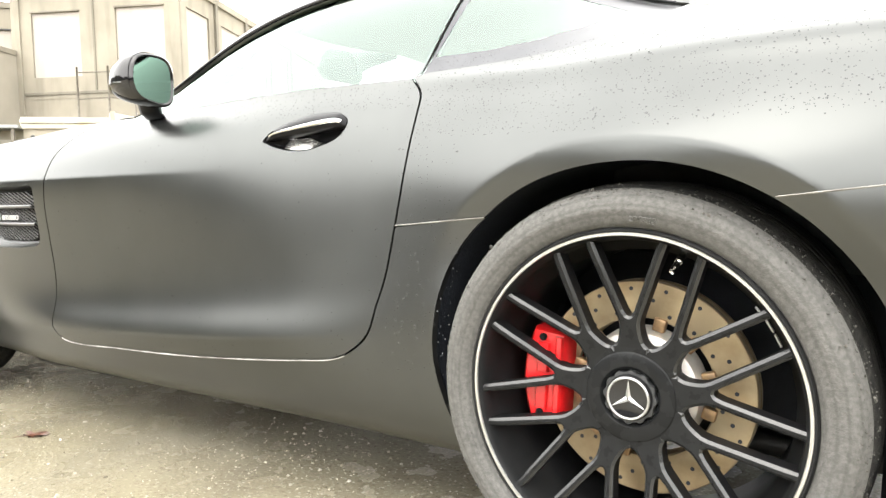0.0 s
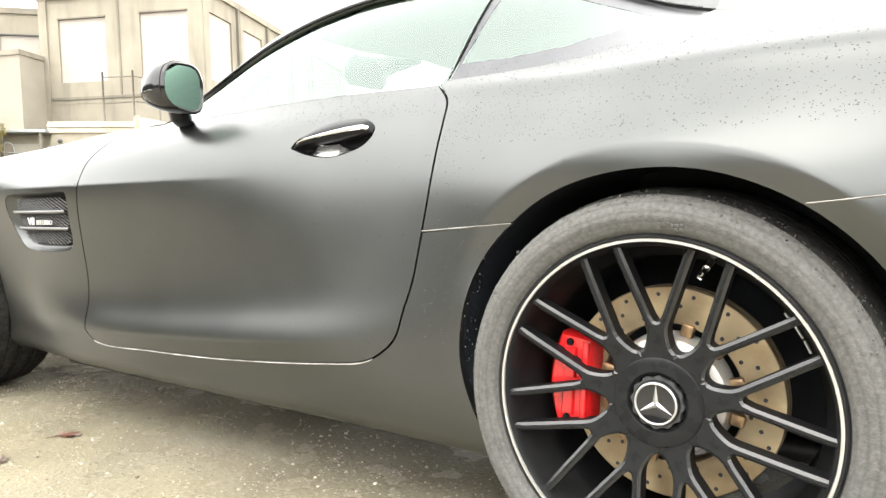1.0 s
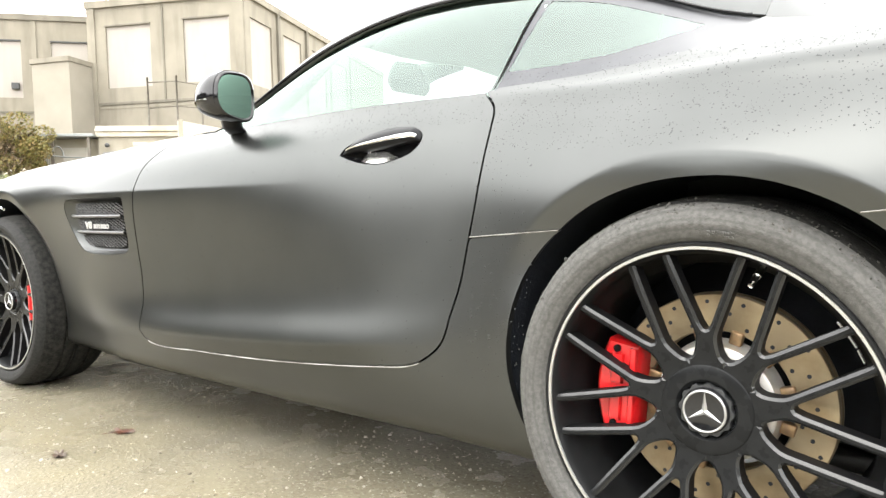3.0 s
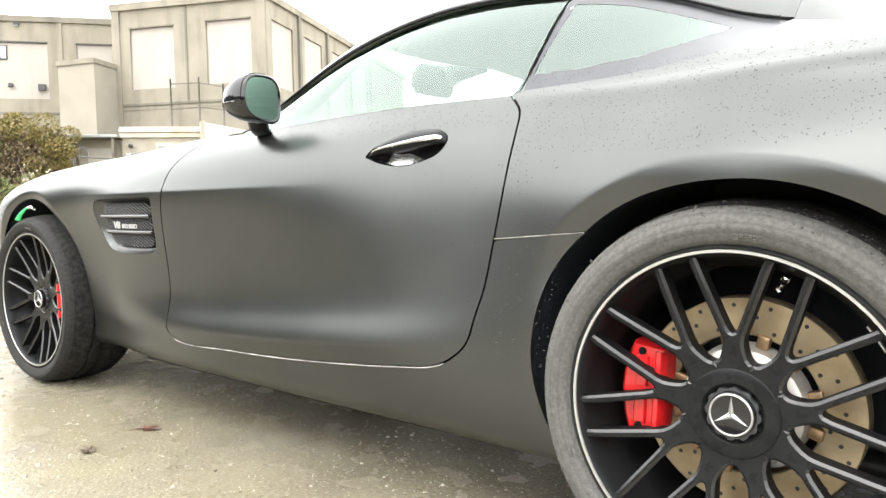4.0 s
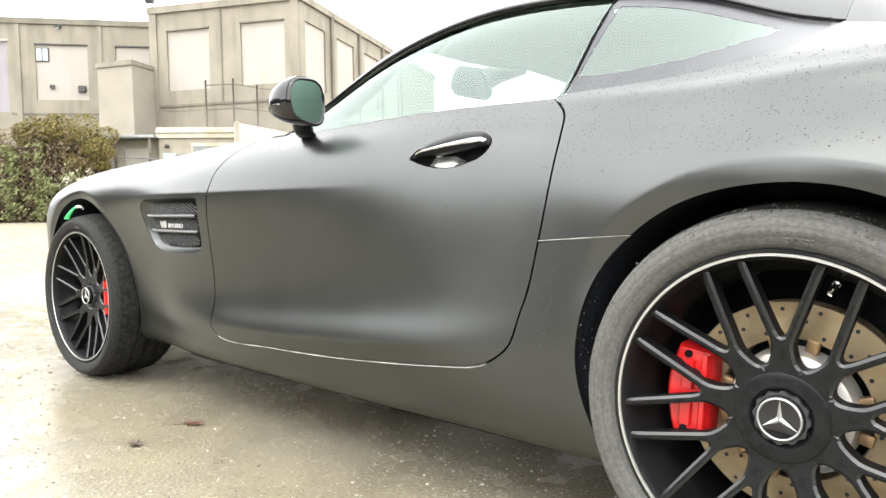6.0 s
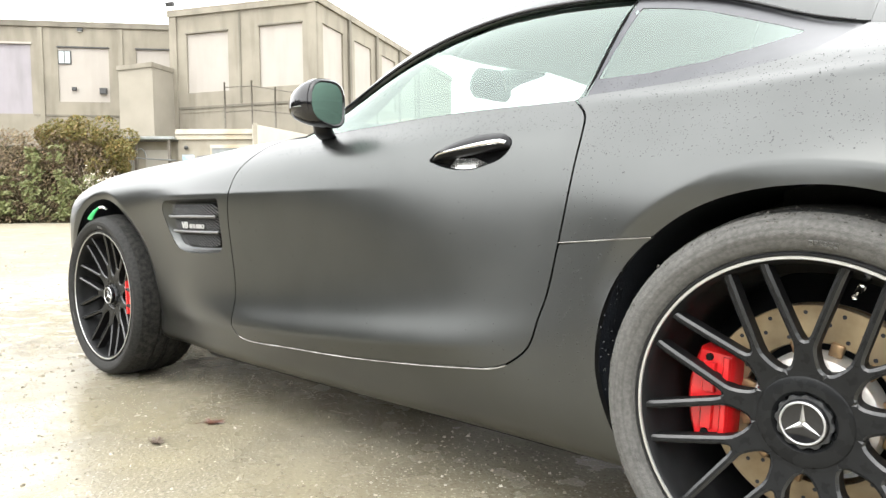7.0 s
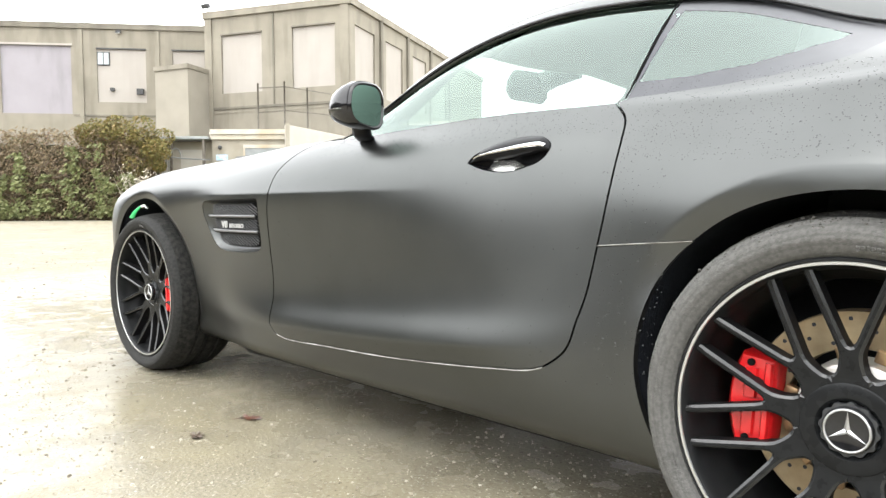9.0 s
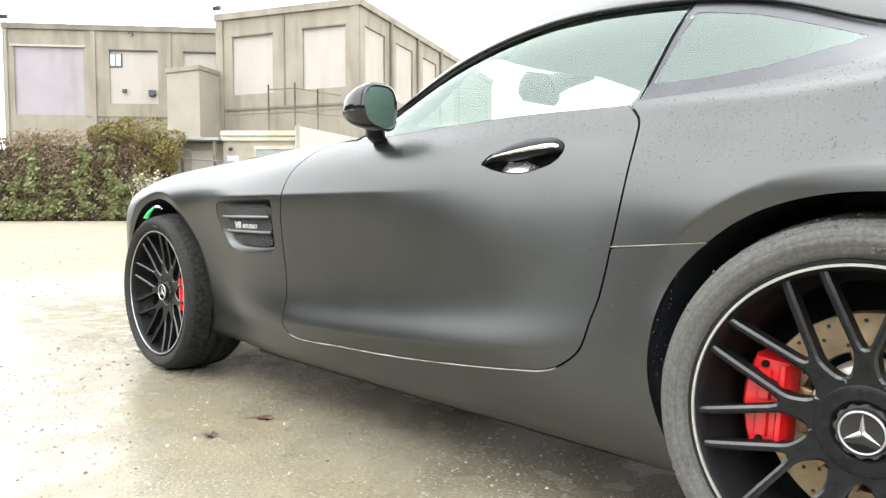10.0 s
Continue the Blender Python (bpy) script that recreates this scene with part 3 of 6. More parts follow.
# floor pan and the dark structure between the panels
bm = bmesh.new()
box(bm, (-2.2, 0.22, 0.108), (-0.42, 1.63, 0.165), 0.02)
box(bm, (-3.2, 0.48, 0.12), (0.85, 1.37, 0.165), 0.02)
part("floor_pan", bm, black_trim, car, "black plastic floor pan")
bm = bmesh.new()
xs = np.linspace(-2.2, -0.40, 30)
ribbon(bm, [[Vector((x, 0.15, 0.17)), Vector((x, 0.10, 0.30)), Vector((x, 0.11, 0.55)), Vector((x, 0.14, 0.80)), Vector((x, 0.20, 0.88))] for x in xs])
part("door_inner", bm, interior, car, "black inner door card")
bm = bmesh.new()
ribbon(bm, [[Vector((x, 2 * YC - y, z)) for y, z in ((0.15, 0.17), (0.10, 0.30), (0.11, 0.55), (0.14, 0.80), (0.20, 0.88))] for x in xs])
part("door_inner", bm, interior, car, "black inner door card")
for x_end, name in ((-3.5, "nose_panel"), (0.98, "tail_panel")):
    bm = bmesh.new()
    v = np.linspace(0.02, 11.0, 45)
    s = surface(np.full(45, x_end), v)
    half = [Vector(p) for p in s] + [Vector((p[0], 2 * YC - p[1], p[2])) for p in s[::-1][1:]]
    ring = [bm.verts.new(p) for p in half]
    mid = bm.verts.new((x_end + (-0.05 if x_end < 0 else 0.05), YC, 0.5))
    for i in range(len(ring)):
        bm.faces.new((ring[i], ring[(i + 1) % len(ring)], mid))
    part(name, bm, paint, car)

# black gutter along the roof rail, and the seals round the glass
def rail_path(x0, x1, n, lift, v=8.98):
    x = np.linspace(x0, x1, n)
    p, q = surface(x, np.full(n, v)), normals(x, np.full(n, v))
    q = np.where(q[:, 1:2] > 0.2, -q, q)
    return p + q * lift


def strip(name, path, width, material, parent, label="", mirrored=True):
    """A moulding of rounded section along a path."""
    for far in (False, True) if mirrored else (False,):
        bm = bmesh.new()
        pts = [Vector((p[0], 2 * YC - p[1] if far else p[1], p[2])) for p in path]
        taper = [width * min(1.0, 0.35 + 3.0 * min(i, len(pts) - 1 - i) / len(pts)) for i in range(len(pts))]
        tube(bm, pts, taper, 8)
        part(name, bm, material, parent, label)


strip("roof_gutter", rail_path(-1.40, -0.004, 60, 0.002), 0.0056, black_gloss, car, "gloss black roof gutter moulding")
strip("belt_seal", rail_path(-1.40, -0.49, 40, -0.002, 7.96), 0.0022, black_trim, car, "black window belt seal")
bx = np.linspace(8.03, 8.95, 16)
bp = surface(-0.463 + 0.012 * (bx - 8), bx) + np.array((0, 0.004, -0.001))
strip("pillar_seal", bp, 0.0028, dull_black, car, "black seal behind the door glass")

# dark printed border of the quarter glass, its sky reflection put in as grey
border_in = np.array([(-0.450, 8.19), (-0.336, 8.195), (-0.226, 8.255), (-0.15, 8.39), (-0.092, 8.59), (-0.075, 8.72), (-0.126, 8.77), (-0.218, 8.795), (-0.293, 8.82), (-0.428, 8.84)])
border_m = mat("sky_grey_glass_border", (0.060, 0.061, 0.066), 0.32, 0.9, (0.070, 0.071, 0.076), 20)
panel("glass_border", border_m, car, quarter_glass, [border_in], thick=0, lift=-0.0045, step=0.02, label="printed border of the quarter glass, greyed for the sky's reflection")

# the skirt's upper edges below and behind the door, their highlight painted pale
def ledge(name, pts, wide, label):
    bm = bmesh.new()
    rows = []
    for x, z in pts:
        rows.append([surf(x, z - 0.0022, 0.0004), surf(x, z - 0.0008, 0.0016), surf(x, z, 0.001), surf(x, z + wide * 0.5, -0.006)])
    ribbon(bm, rows)
    bmesh.ops.recalc_face_normals(bm, faces=bm.faces[:])
    part(name, bm, ledge_m, car, label)


ledge_m = mat("lit_panel_edge", (0.34, 0.34, 0.32), 0.35, 0.7, (0.10, 0.09, 0.08), 14)
i0, i1 = int(np.argmin(np.abs(DOOR_GAP[:, 0] + 1.575) + 5 * np.abs(DOOR_GAP[:, 1] - 0.29))), int(np.argmin(np.linalg.norm(DOOR_GAP - (-0.56, 0.35), axis=1)))
ledge("sill_edge", offset(DOOR_GAP, -0.001)[i0:i1 + 1], 0.004, "painted highlight on the edge of the sill below the door")
ledge("seam_edge", np.array([(x, 0.604 + (x + 0.449) * 0.075) for x in np.linspace(-0.446, SEAM_X - 0.003, 14)]), 0.003, "painted highlight on the seam between rear wing and skirt")

ledge("bumper_seam", np.array([(x, 0.646 + (x - 0.2) * 0.10) for x in np.linspace(0.212, 0.93, 30)]), 0.003, "painted highlight on the seam between rear wing and bumper")

# side vent
VENT_IN = smooth_path([(-1.668, 0.694), (-1.72, 0.694), (-1.86, 0.693), (-1.97, 0.692), (-1.997, 0.690), (-2.008, 0.678), (-2.014, 0.64), (-2.008, 0.60), (-1.985, 0.568), (-1.945, 0.554), (-1.88, 0.551), (-1.78, 0.551), (-1.71, 0.553), (-1.69, 0.560), (-1.674, 0.63), (-1.664, 0.684)], 5, closed=True)
vent = recess(VENT, [surf(*VENT_IN[int(np.argmin(np.linalg.norm(VENT_IN - p, axis=1)))], -0.024) for p in VENT], paint, "side_vent", car, "recessed side air vent")
bm = bmesh.new()
back = [bm.verts.new(surf(x, z, -0.022)) for x, z in VENT_IN]
c0 = bm.verts.new(surf(-1.80, 0.625, -0.022))
for i in range(len(back)):
    bm.faces.new((back[i], back[(i + 1) % len(back)], c0))
part("vent_backing", bm, dull_black, vent, "black vent backing")
slat_m = mat("vent_slat_grey", (0.085, 0.085, 0.088), 0.35, 0.6, (0.06, 0.06, 0.062), 50)
fin_m = mat("vent_fin_grey", (0.20, 0.20, 0.20), 0.3, 0.7, (0.16, 0.16, 0.16), 50)


def in_vent(x, z):
    return bool(inside(VENT_IN, np.array([[x, z]]))[0])


for i in range(28):
    x0 = -2.20 + 0.0245 * i
    run = [(x0 - 0.165 + 0.33 * k / 36, 0.70 - 0.15 * k / 36) for k in range(37)]
    keep = [p for p in run if in_vent(*p)]
    if len(keep) > 4:
        bm = bmesh.new()
        tube(bm, [surf(x, z, -0.014) for x, z in keep[::3] + keep[-1:]], 0.0021, 6)
        part("slat", bm, slat_m, vent)
for z_fin, x_a in ((0.652, -2.045), (0.602, -2.035)):
    bm = bmesh.new()
    xs = np.linspace(x_a, -1.675, 12)
    rows = []
    for j, x in enumerate(xs):
        o = -0.004 if j else -0.012
        c = surf(x, z_fin, o)
        rows.append([c + Vector((0, 0.010, 0.005)), c + Vector((0, 0.0, 0.005)), c + Vector((0, -0.003, 0.0)), c + Vector((0, 0.0, -0.004)), c + Vector((0, 0.014, -0.005))])
    ribbon(bm, rows)
    bmesh.ops.recalc_face_normals(bm, faces=bm.faces[:])
    part("vent_fin", bm, fin_m, vent, "grey horizontal vent fin")


def lettering(text, size, m, material, parent, label, name="lettering", bold=0.0006):
    """Raised letters in the built-in font, as a mesh."""
    cu = bpy.data.curves.new(name, "FONT")
    cu.body, cu.size, cu.extrude, cu.offset = text, size, 0.0012, bold
    cu.align_x, cu.align_y = "LEFT", "CENTER"
    tmp = bpy.data.objects.new(name, cu)
    me = bpy.data.meshes.new_from_object(tmp)
    bpy.data.objects.remove(tmp)
    me.transform(m)
    me.materials.clear()
    me.materials.append(material)
    ob = new(name, me)
    ob.parent = parent
    if parent and not parent.parent:
        ob.matrix_parent_inverse = Matrix.Translation(-parent.location)
    return tagged(ob, label)


badge_white = mat("badge_silver", (0.60, 0.60, 0.60), 0.35, 0.4)
t0, t1 = surf(-1.930, 0.623, -0.004), surf(-1.70, 0.623, -0.004)
ax = (t1 - t0).normalized()
up = Vector((0, 0, 1))
frame_m = Matrix.Translation(t0) @ Matrix((ax, up, ax.cross(up))).transposed().to_4x4()
lettering("V8", 0.031, frame_m @ Matrix.Diagonal((1.35, 1, 1, 1)), badge_white, vent, "silver V8 badge", bold=0.0008)
lettering("BITURBO", 0.019, frame_m @ Matrix.Translation((0.060, -0.003, 0)) @ Matrix.Diagonal((1.35, 1, 1, 1)), badge_white, vent, "silver BITURBO badge", bold=0.0003)

# door handle in its hollow
hollow = [surf(-0.70, 0.792, -0.045).lerp(surf(x, z, -0.035), 0.72) for x, z in HANDLE]
# pale metal for the sky's reflection in the hollow
cup_m = mat("pale_cup_reflection", (0.72, 0.72, 0.71), 0.22, 0.95, (0.62, 0.61, 0.60), 25)
cup = recess(HANDLE, hollow, handle_black, "handle_cup", door, "black hollow behind the door handle")
bm = bmesh.new()
hx = np.linspace(-0.797, -0.592, 26)
low = spline([-0.797, -0.74, -0.68, -0.63, -0.592], [0.781, 0.787, 0.793, 0.798, 0.800])
high = spline([-0.797, -0.77, -0.73, -0.68, -0.64, -0.61, -0.592], [0.787, 0.806, 0.822, 0.8315, 0.833, 0.828, 0.816])
rows = []
for x in hx:
    a, b = float(low(x)), float(high(x))
    k = min(1.0, (x + 0.80) / 0.03, (-0.588 - x) / 0.02)
    rows.append([surf(x, b + (a - b) * t, -0.004 + o * k) for t, o in ((0, 0.0055), (0.15, 0.0095), (0.4, 0.0135), (0.7, 0.0155), (0.92, 0.012), (1.0, 0.004), (0.97, -0.008))])
ribbon(bm, rows)
bmesh.ops.recalc_face_normals(bm, faces=bm.faces[:])
handle = part("door_handle", bm, handle_black, door, "gloss black door handle blade")
bm = bmesh.new()
rows = []
for x in hx[2:-1]:
    a, b = float(low(x)), float(high(x))
    u = (x + 0.80) / 0.21
    mid, half = b + (a - b) * (0.70 - 0.06 * u), (b - a) * (0.08 + 0.10 * u)
    k = min(1.0, (x + 0.80) / 0.03, (-0.588 - x) / 0.02)
    rows.append([surf(x, mid + half, 0.0110 * k - 0.002), surf(x, mid, 0.0152 * k - 0.001), surf(x, mid - half, 0.0190 * k - 0.001), surf(x, mid - half * 1.1, 0.0130 * k - 0.002)])
ribbon(bm, rows)
bmesh.ops.recalc_face_normals(bm, faces=bm.faces[:])
part("chrome_strip", bm, chrome, door, "bright chrome strip along the door handle")

# added plate that stands for the sky mirrored in the hollow's lower face
bm = bmesh.new()
lip = spline([-0.745, -0.727, -0.682, -0.646, -0.630], [0.762, 0.759, 0.757, 0.764, 0.768])
rows = []
for u in np.linspace(0, 1, 14):
    x = -0.742 + 0.098 * u
    k = min(1.0, 6.0 * u + 0.15, 2.4 * (1 - u) + 0.1)
    rows.append([surf(x - 0.010 * t * (1 - u), float(lip(x)) + 0.003 + 0.028 * k * t, -0.004 - 0.010 * t) for t in (0, 0.25, 0.5, 0.75, 1.0)])
ribbon(bm, rows)
bmesh.ops.recalc_face_normals(bm, faces=bm.faces[:])
part("cup_reflection", bm, cup_m, door, "pale plate added as the sky's reflection in the handle hollow")

# door mirror
def super_ring(cx, cy, cz, a, b, n=40, e=3.0, turn=0.0, drop=0.0):
    """A rounded rectangle across the car at x = cx; drop draws its lower inner corner down and its lower outer one up."""
    out = []
    for i in range(n):
        t = 2 * math.pi * i / n
        c, s = math.cos(t), math.sin(t)
        y, z = a * math.copysign(abs(c) ** (2 / e), c), b * math.copysign(abs(s) ** (2 / e), s)
        if z < 0:
            z += -drop * b * (y / a) * min(1.0, -2.0 * z / b)
        else:
            y += drop * 0.35 * a * (z / b) * (y < 0) * (-y / a)
        out.append(Vector((cx + turn * y, cy + y, cz + z)))
    return out


def skin(bm, rings, cap0=True, cap1=True):
    vs = [[bm.verts.new(p) for p in r] for r in rings]
    n = len(vs[0])
    for a, b in zip(vs, vs[1:]):
        for i in range(n):
            bm.faces.new((a[i], a[(i + 1) % n], b[(i + 1) % n], b[i]))
    if cap0:
        bm.faces.new(vs[0][::-1])
    if cap1:
        bm.faces.new(vs[-1])
    bmesh.ops.recalc_face_normals(bm, faces=bm.faces[:])


for far in (False, True):
    def fl(p):
        return Vector((p.x, 2 * YC - p.y, p.z)) if far else p
    bm = bmesh.new()
    shell = [(-1.288, 0.024, 0.016, 0.020), (-1.282, 0.023, 0.030, 0.028), (-1.265, 0.022, 0.046, 0.041), (-1.24, 0.021, 0.057, 0.051), (-1.215, 0.022, 0.0620, 0.0585), (-1.19, 0.024, 0.0635, 0.0635), (-1.172, 0.027, 0.0595, 0.0625)]
    skin(bm, [[fl(p) for p in super_ring(x, y, 0.952 + (x + 1.2) * 0.06, a * 0.95, b * 0.98, turn=0.05, e=2.75, drop=0.20 * min(1.0, b / 0.05))] for x, y, a, b in shell])
    mir = part("door_mirror", bm, black_gloss, car, "gloss black door mirror", angle=60)
    bm = bmesh.new()
    skin(bm, [[fl(p) for p in super_ring(x, 0.029, 0.952, a * 0.95, b * 0.98, turn=0.05, e=3.0, drop=0.20)] for x, a, b in ((-1.1715, 0.0595, 0.062), (-1.164, 0.0585, 0.061), (-1.161, 0.0545, 0.0570), (-1.168, 0.0485, 0.0520))])
    part("mirror_rim", bm, black_gloss, mir, "black rim round the mirror glass", angle=60, local=True)
    bm = bmesh.new()
    skin(bm, [[fl(p) for p in super_ring(x, 0.029, 0.952, 0.0482, 0.0516, turn=0.05, e=3.2, drop=0.20)] for x in (-1.1668, -1.1655)])
    part("mirror_glass", bm, mirror_glass, mir, "green-tinted mirror glass", smooth=False, local=True)
    bm = bmesh.new()
    skin(bm, [[fl(p) for p in super_ring(x, 0.021, 0.940, a, 0.0012, e=2.4, turn=0.05)] for x, a in ((-1.24, 0.0600), (-1.215, 0.0640), (-1.19, 0.0635))])
    part("mirror_trim_line", bm, chrome, mir, "thin bright line on the mirror shell", local=True)
    bm = bmesh.new()
    foot = [[Vector((x + dx, y + dy, z)) for dx, dy in ((-0.032, -0.013), (-0.016, -0.018), (0.016, -0.017), (0.024, 0.0), (0.016, 0.017), (-0.016, 0.018), (-0.034, 0.006))] for x, y, z in ((-1.220, 0.052, 0.918), (-1.220, 0.058, 0.895), (-1.225, 0.066, 0.878), (-1.230, 0.089, 0.865))]
    skin(bm, [[fl(p) for p in r] for r in foot])
    part("mirror_foot", bm, handle_black, mir, "black mirror foot on the door", local=True)

# windscreen base and cabin
bm = bmesh.new()
skin(bm, [[Vector((x, y, z)) for x, z in ((-1.50, 0.80), (-1.46, 0.905), (-1.30, 0.925), (-1.12, 0.91), (-1.04, 0.87), (-1.05, 0.70))] for y in (0.22, 0.35, 0.6, 0.925, 1.25, 1.5, 1.63)])
part("dashboard", bm, interior, car, "black dashboard")
bm = bmesh.new()
c, ax1, ax2 = Vector((-0.98, 0.56, 0.775)), Vector((0, 1, 0)), Vector((-0.42, 0, 0.91)).normalized()
tube(bm, [c + ax1 * 0.18 * math.cos(t) + ax2 * 0.18 * math.sin(t) for t in (2 * math.pi * i / 40 for i in range(40))], 0.015, 8, True)
tube(bm, [c - ax1 * 0.17, c + Vector((-0.03, 0, 0)), c + ax1 * 0.17], 0.014, 6)
tube(bm, [c, c + Vector((-0.22, 0, -0.08))], 0.03, 8)
part("steering_wheel", bm, interior, car, "black leather steering wheel")
bm = bmesh.new()
skin(bm, [[Vector((-1.205 + dx + 0.25 * y, 0.762 + y * k, 1.086 + z * k)) for y, z in ((-0.082, -0.012), (-0.062, -0.044), (0.050, -0.052), (0.070, -0.030), (0.066, 0.020), (0.075, 0.054), (-0.055, 0.058), (-0.074, 0.028))] for dx, k in ((-0.02, 0.9), (0.0, 1.0), (0.012, 0.97))])
tube(bm, [(-1.20, 0.80, 1.10), (-1.17, 0.86, 1.13), (-1.11, YC, 1.155)], [0.040, 0.034, 0.028], 10)
part("rear_view_mirror", bm, black_trim, car, "black rear-view mirror")


def seat(cy):
    bm = bmesh.new()
    prof = [(-0.80, 0.30, 0.24), (-0.78, 0.42, 0.25), (-0.60, 0.40, 0.24), (-0.42, 0.40, 0.24), (-0.33, 0.60, 0.25), (-0.26, 0.78, 0.24), (-0.215, 0.90, 0.19), (-0.195, 0.95, 0.14), (-0.175, 1.02, 0.13), (-0.165, 1.07, 0.12), (-0.155, 1.09, 0.08)]
    rows = []
    for x, z, w in prof:
        rows.append([Vector((x + 0.05 * abs(t) ** 2 * -1 + 0.0, cy + w * t, z)) for t in (-1, -0.8, -0.4, 0, 0.4, 0.8, 1)])
    back = [[Vector((p.x + 0.11, p.y, p.z)) for p in r] for r in rows]
    rings = [r + b[::-1] for r, b in zip(rows, back)]
    skin(bm, rings)
    part("seat", bm, interior, car, "black leather sports seat")


seat(0.56)
seat(1.29)
bm = bmesh.new()
skin(bm, [[Vector((x, y, z)) for x, z in ((-0.12, 0.55), (-0.10, 0.86), (0.5, 0.84), (0.5, 0.5))] for y in (0.28, 0.6, 1.2, 1.57)])
part("parcel_shelf", bm, interior, car, "black luggage bay behind the seats")


# ---- wheels ----
def spoke_outline():
    half = [(0.030, 0.050), (0.0290, 0.0775), (0.0245, 0.0810), (0.0208, 0.0865), (0.0182, 0.0955), (0.0165, 0.106), (0.0162, 0.116), (0.0185, 0.1255), (0.0650, 0.2445)]
    inner = [(0.0522, 0.2490), (0.0092, 0.1385), (0.0038, 0.1290)]
    right = half + inner
    return right + [(0.0, 0.1275)] + [(-x, r) for x, r in right[::-1]]


def spoke_depth(r, dish=False):
    flat, hollow = [0.036, 0.036, 0.029, 0.0227, 0.0153, 0.008], [0.044, 0.044, 0.040, 0.033, 0.023, 0.008]
    return float(np.interp(r, [0.05, 0.08, 0.125, 0.16, 0.20, 0.25], hollow if dish else flat))


def spoke_mesh(dish=False):
    """A forked spoke: bevelled front, sides and back."""
    from mathutils.geometry import tessellate_polygon
    o = np.array(spoke_outline())
    pts = []
    for a, b in zip(o, np.roll(o, -1, 0)):
        k = max(1, int(np.linalg.norm(b - a) / 0.018))
        pts += [a + (b - a) * j / k for j in range(k)]
    o = np.array(pts)
    inn = offset(o, 0.0046, closed=True)
    bm = bmesh.new()
    f = [bm.verts.new((x, spoke_depth(z, dish), z)) for x, z in inn]
    s = [bm.verts.new((x, spoke_depth(z, dish) + 0.0036, z)) for x, z in o]
    b = [bm.verts.new((x, spoke_depth(z, dish) + 0.034, z)) for x, z in offset(o, 0.0012, closed=True)]
    n = len(o)
    for slot, r, q in ((1, f, s), (2, s, b)):
        for i in range(n):
            bm.faces.new((r[i], r[(i + 1) % n], q[(i + 1) % n], q[i])).material_index = slot
    for ring in (f, b):
        for tri in tessellate_polygon([[v.co for v in ring]]):
            bm.faces.new([ring[i] for i in tri])
    bmesh.ops.recalc_face_normals(bm, faces=bm.faces[:])
    me = bpy.data.meshes.new("spoke")
    bm.to_mesh(me)
    bm.free()
    for m in (rim_black, rim_gloss, rim_inner):
        me.materials.append(m)
    return me


SPOKE, FRONT_SPOKE = spoke_mesh(), spoke_mesh(True)


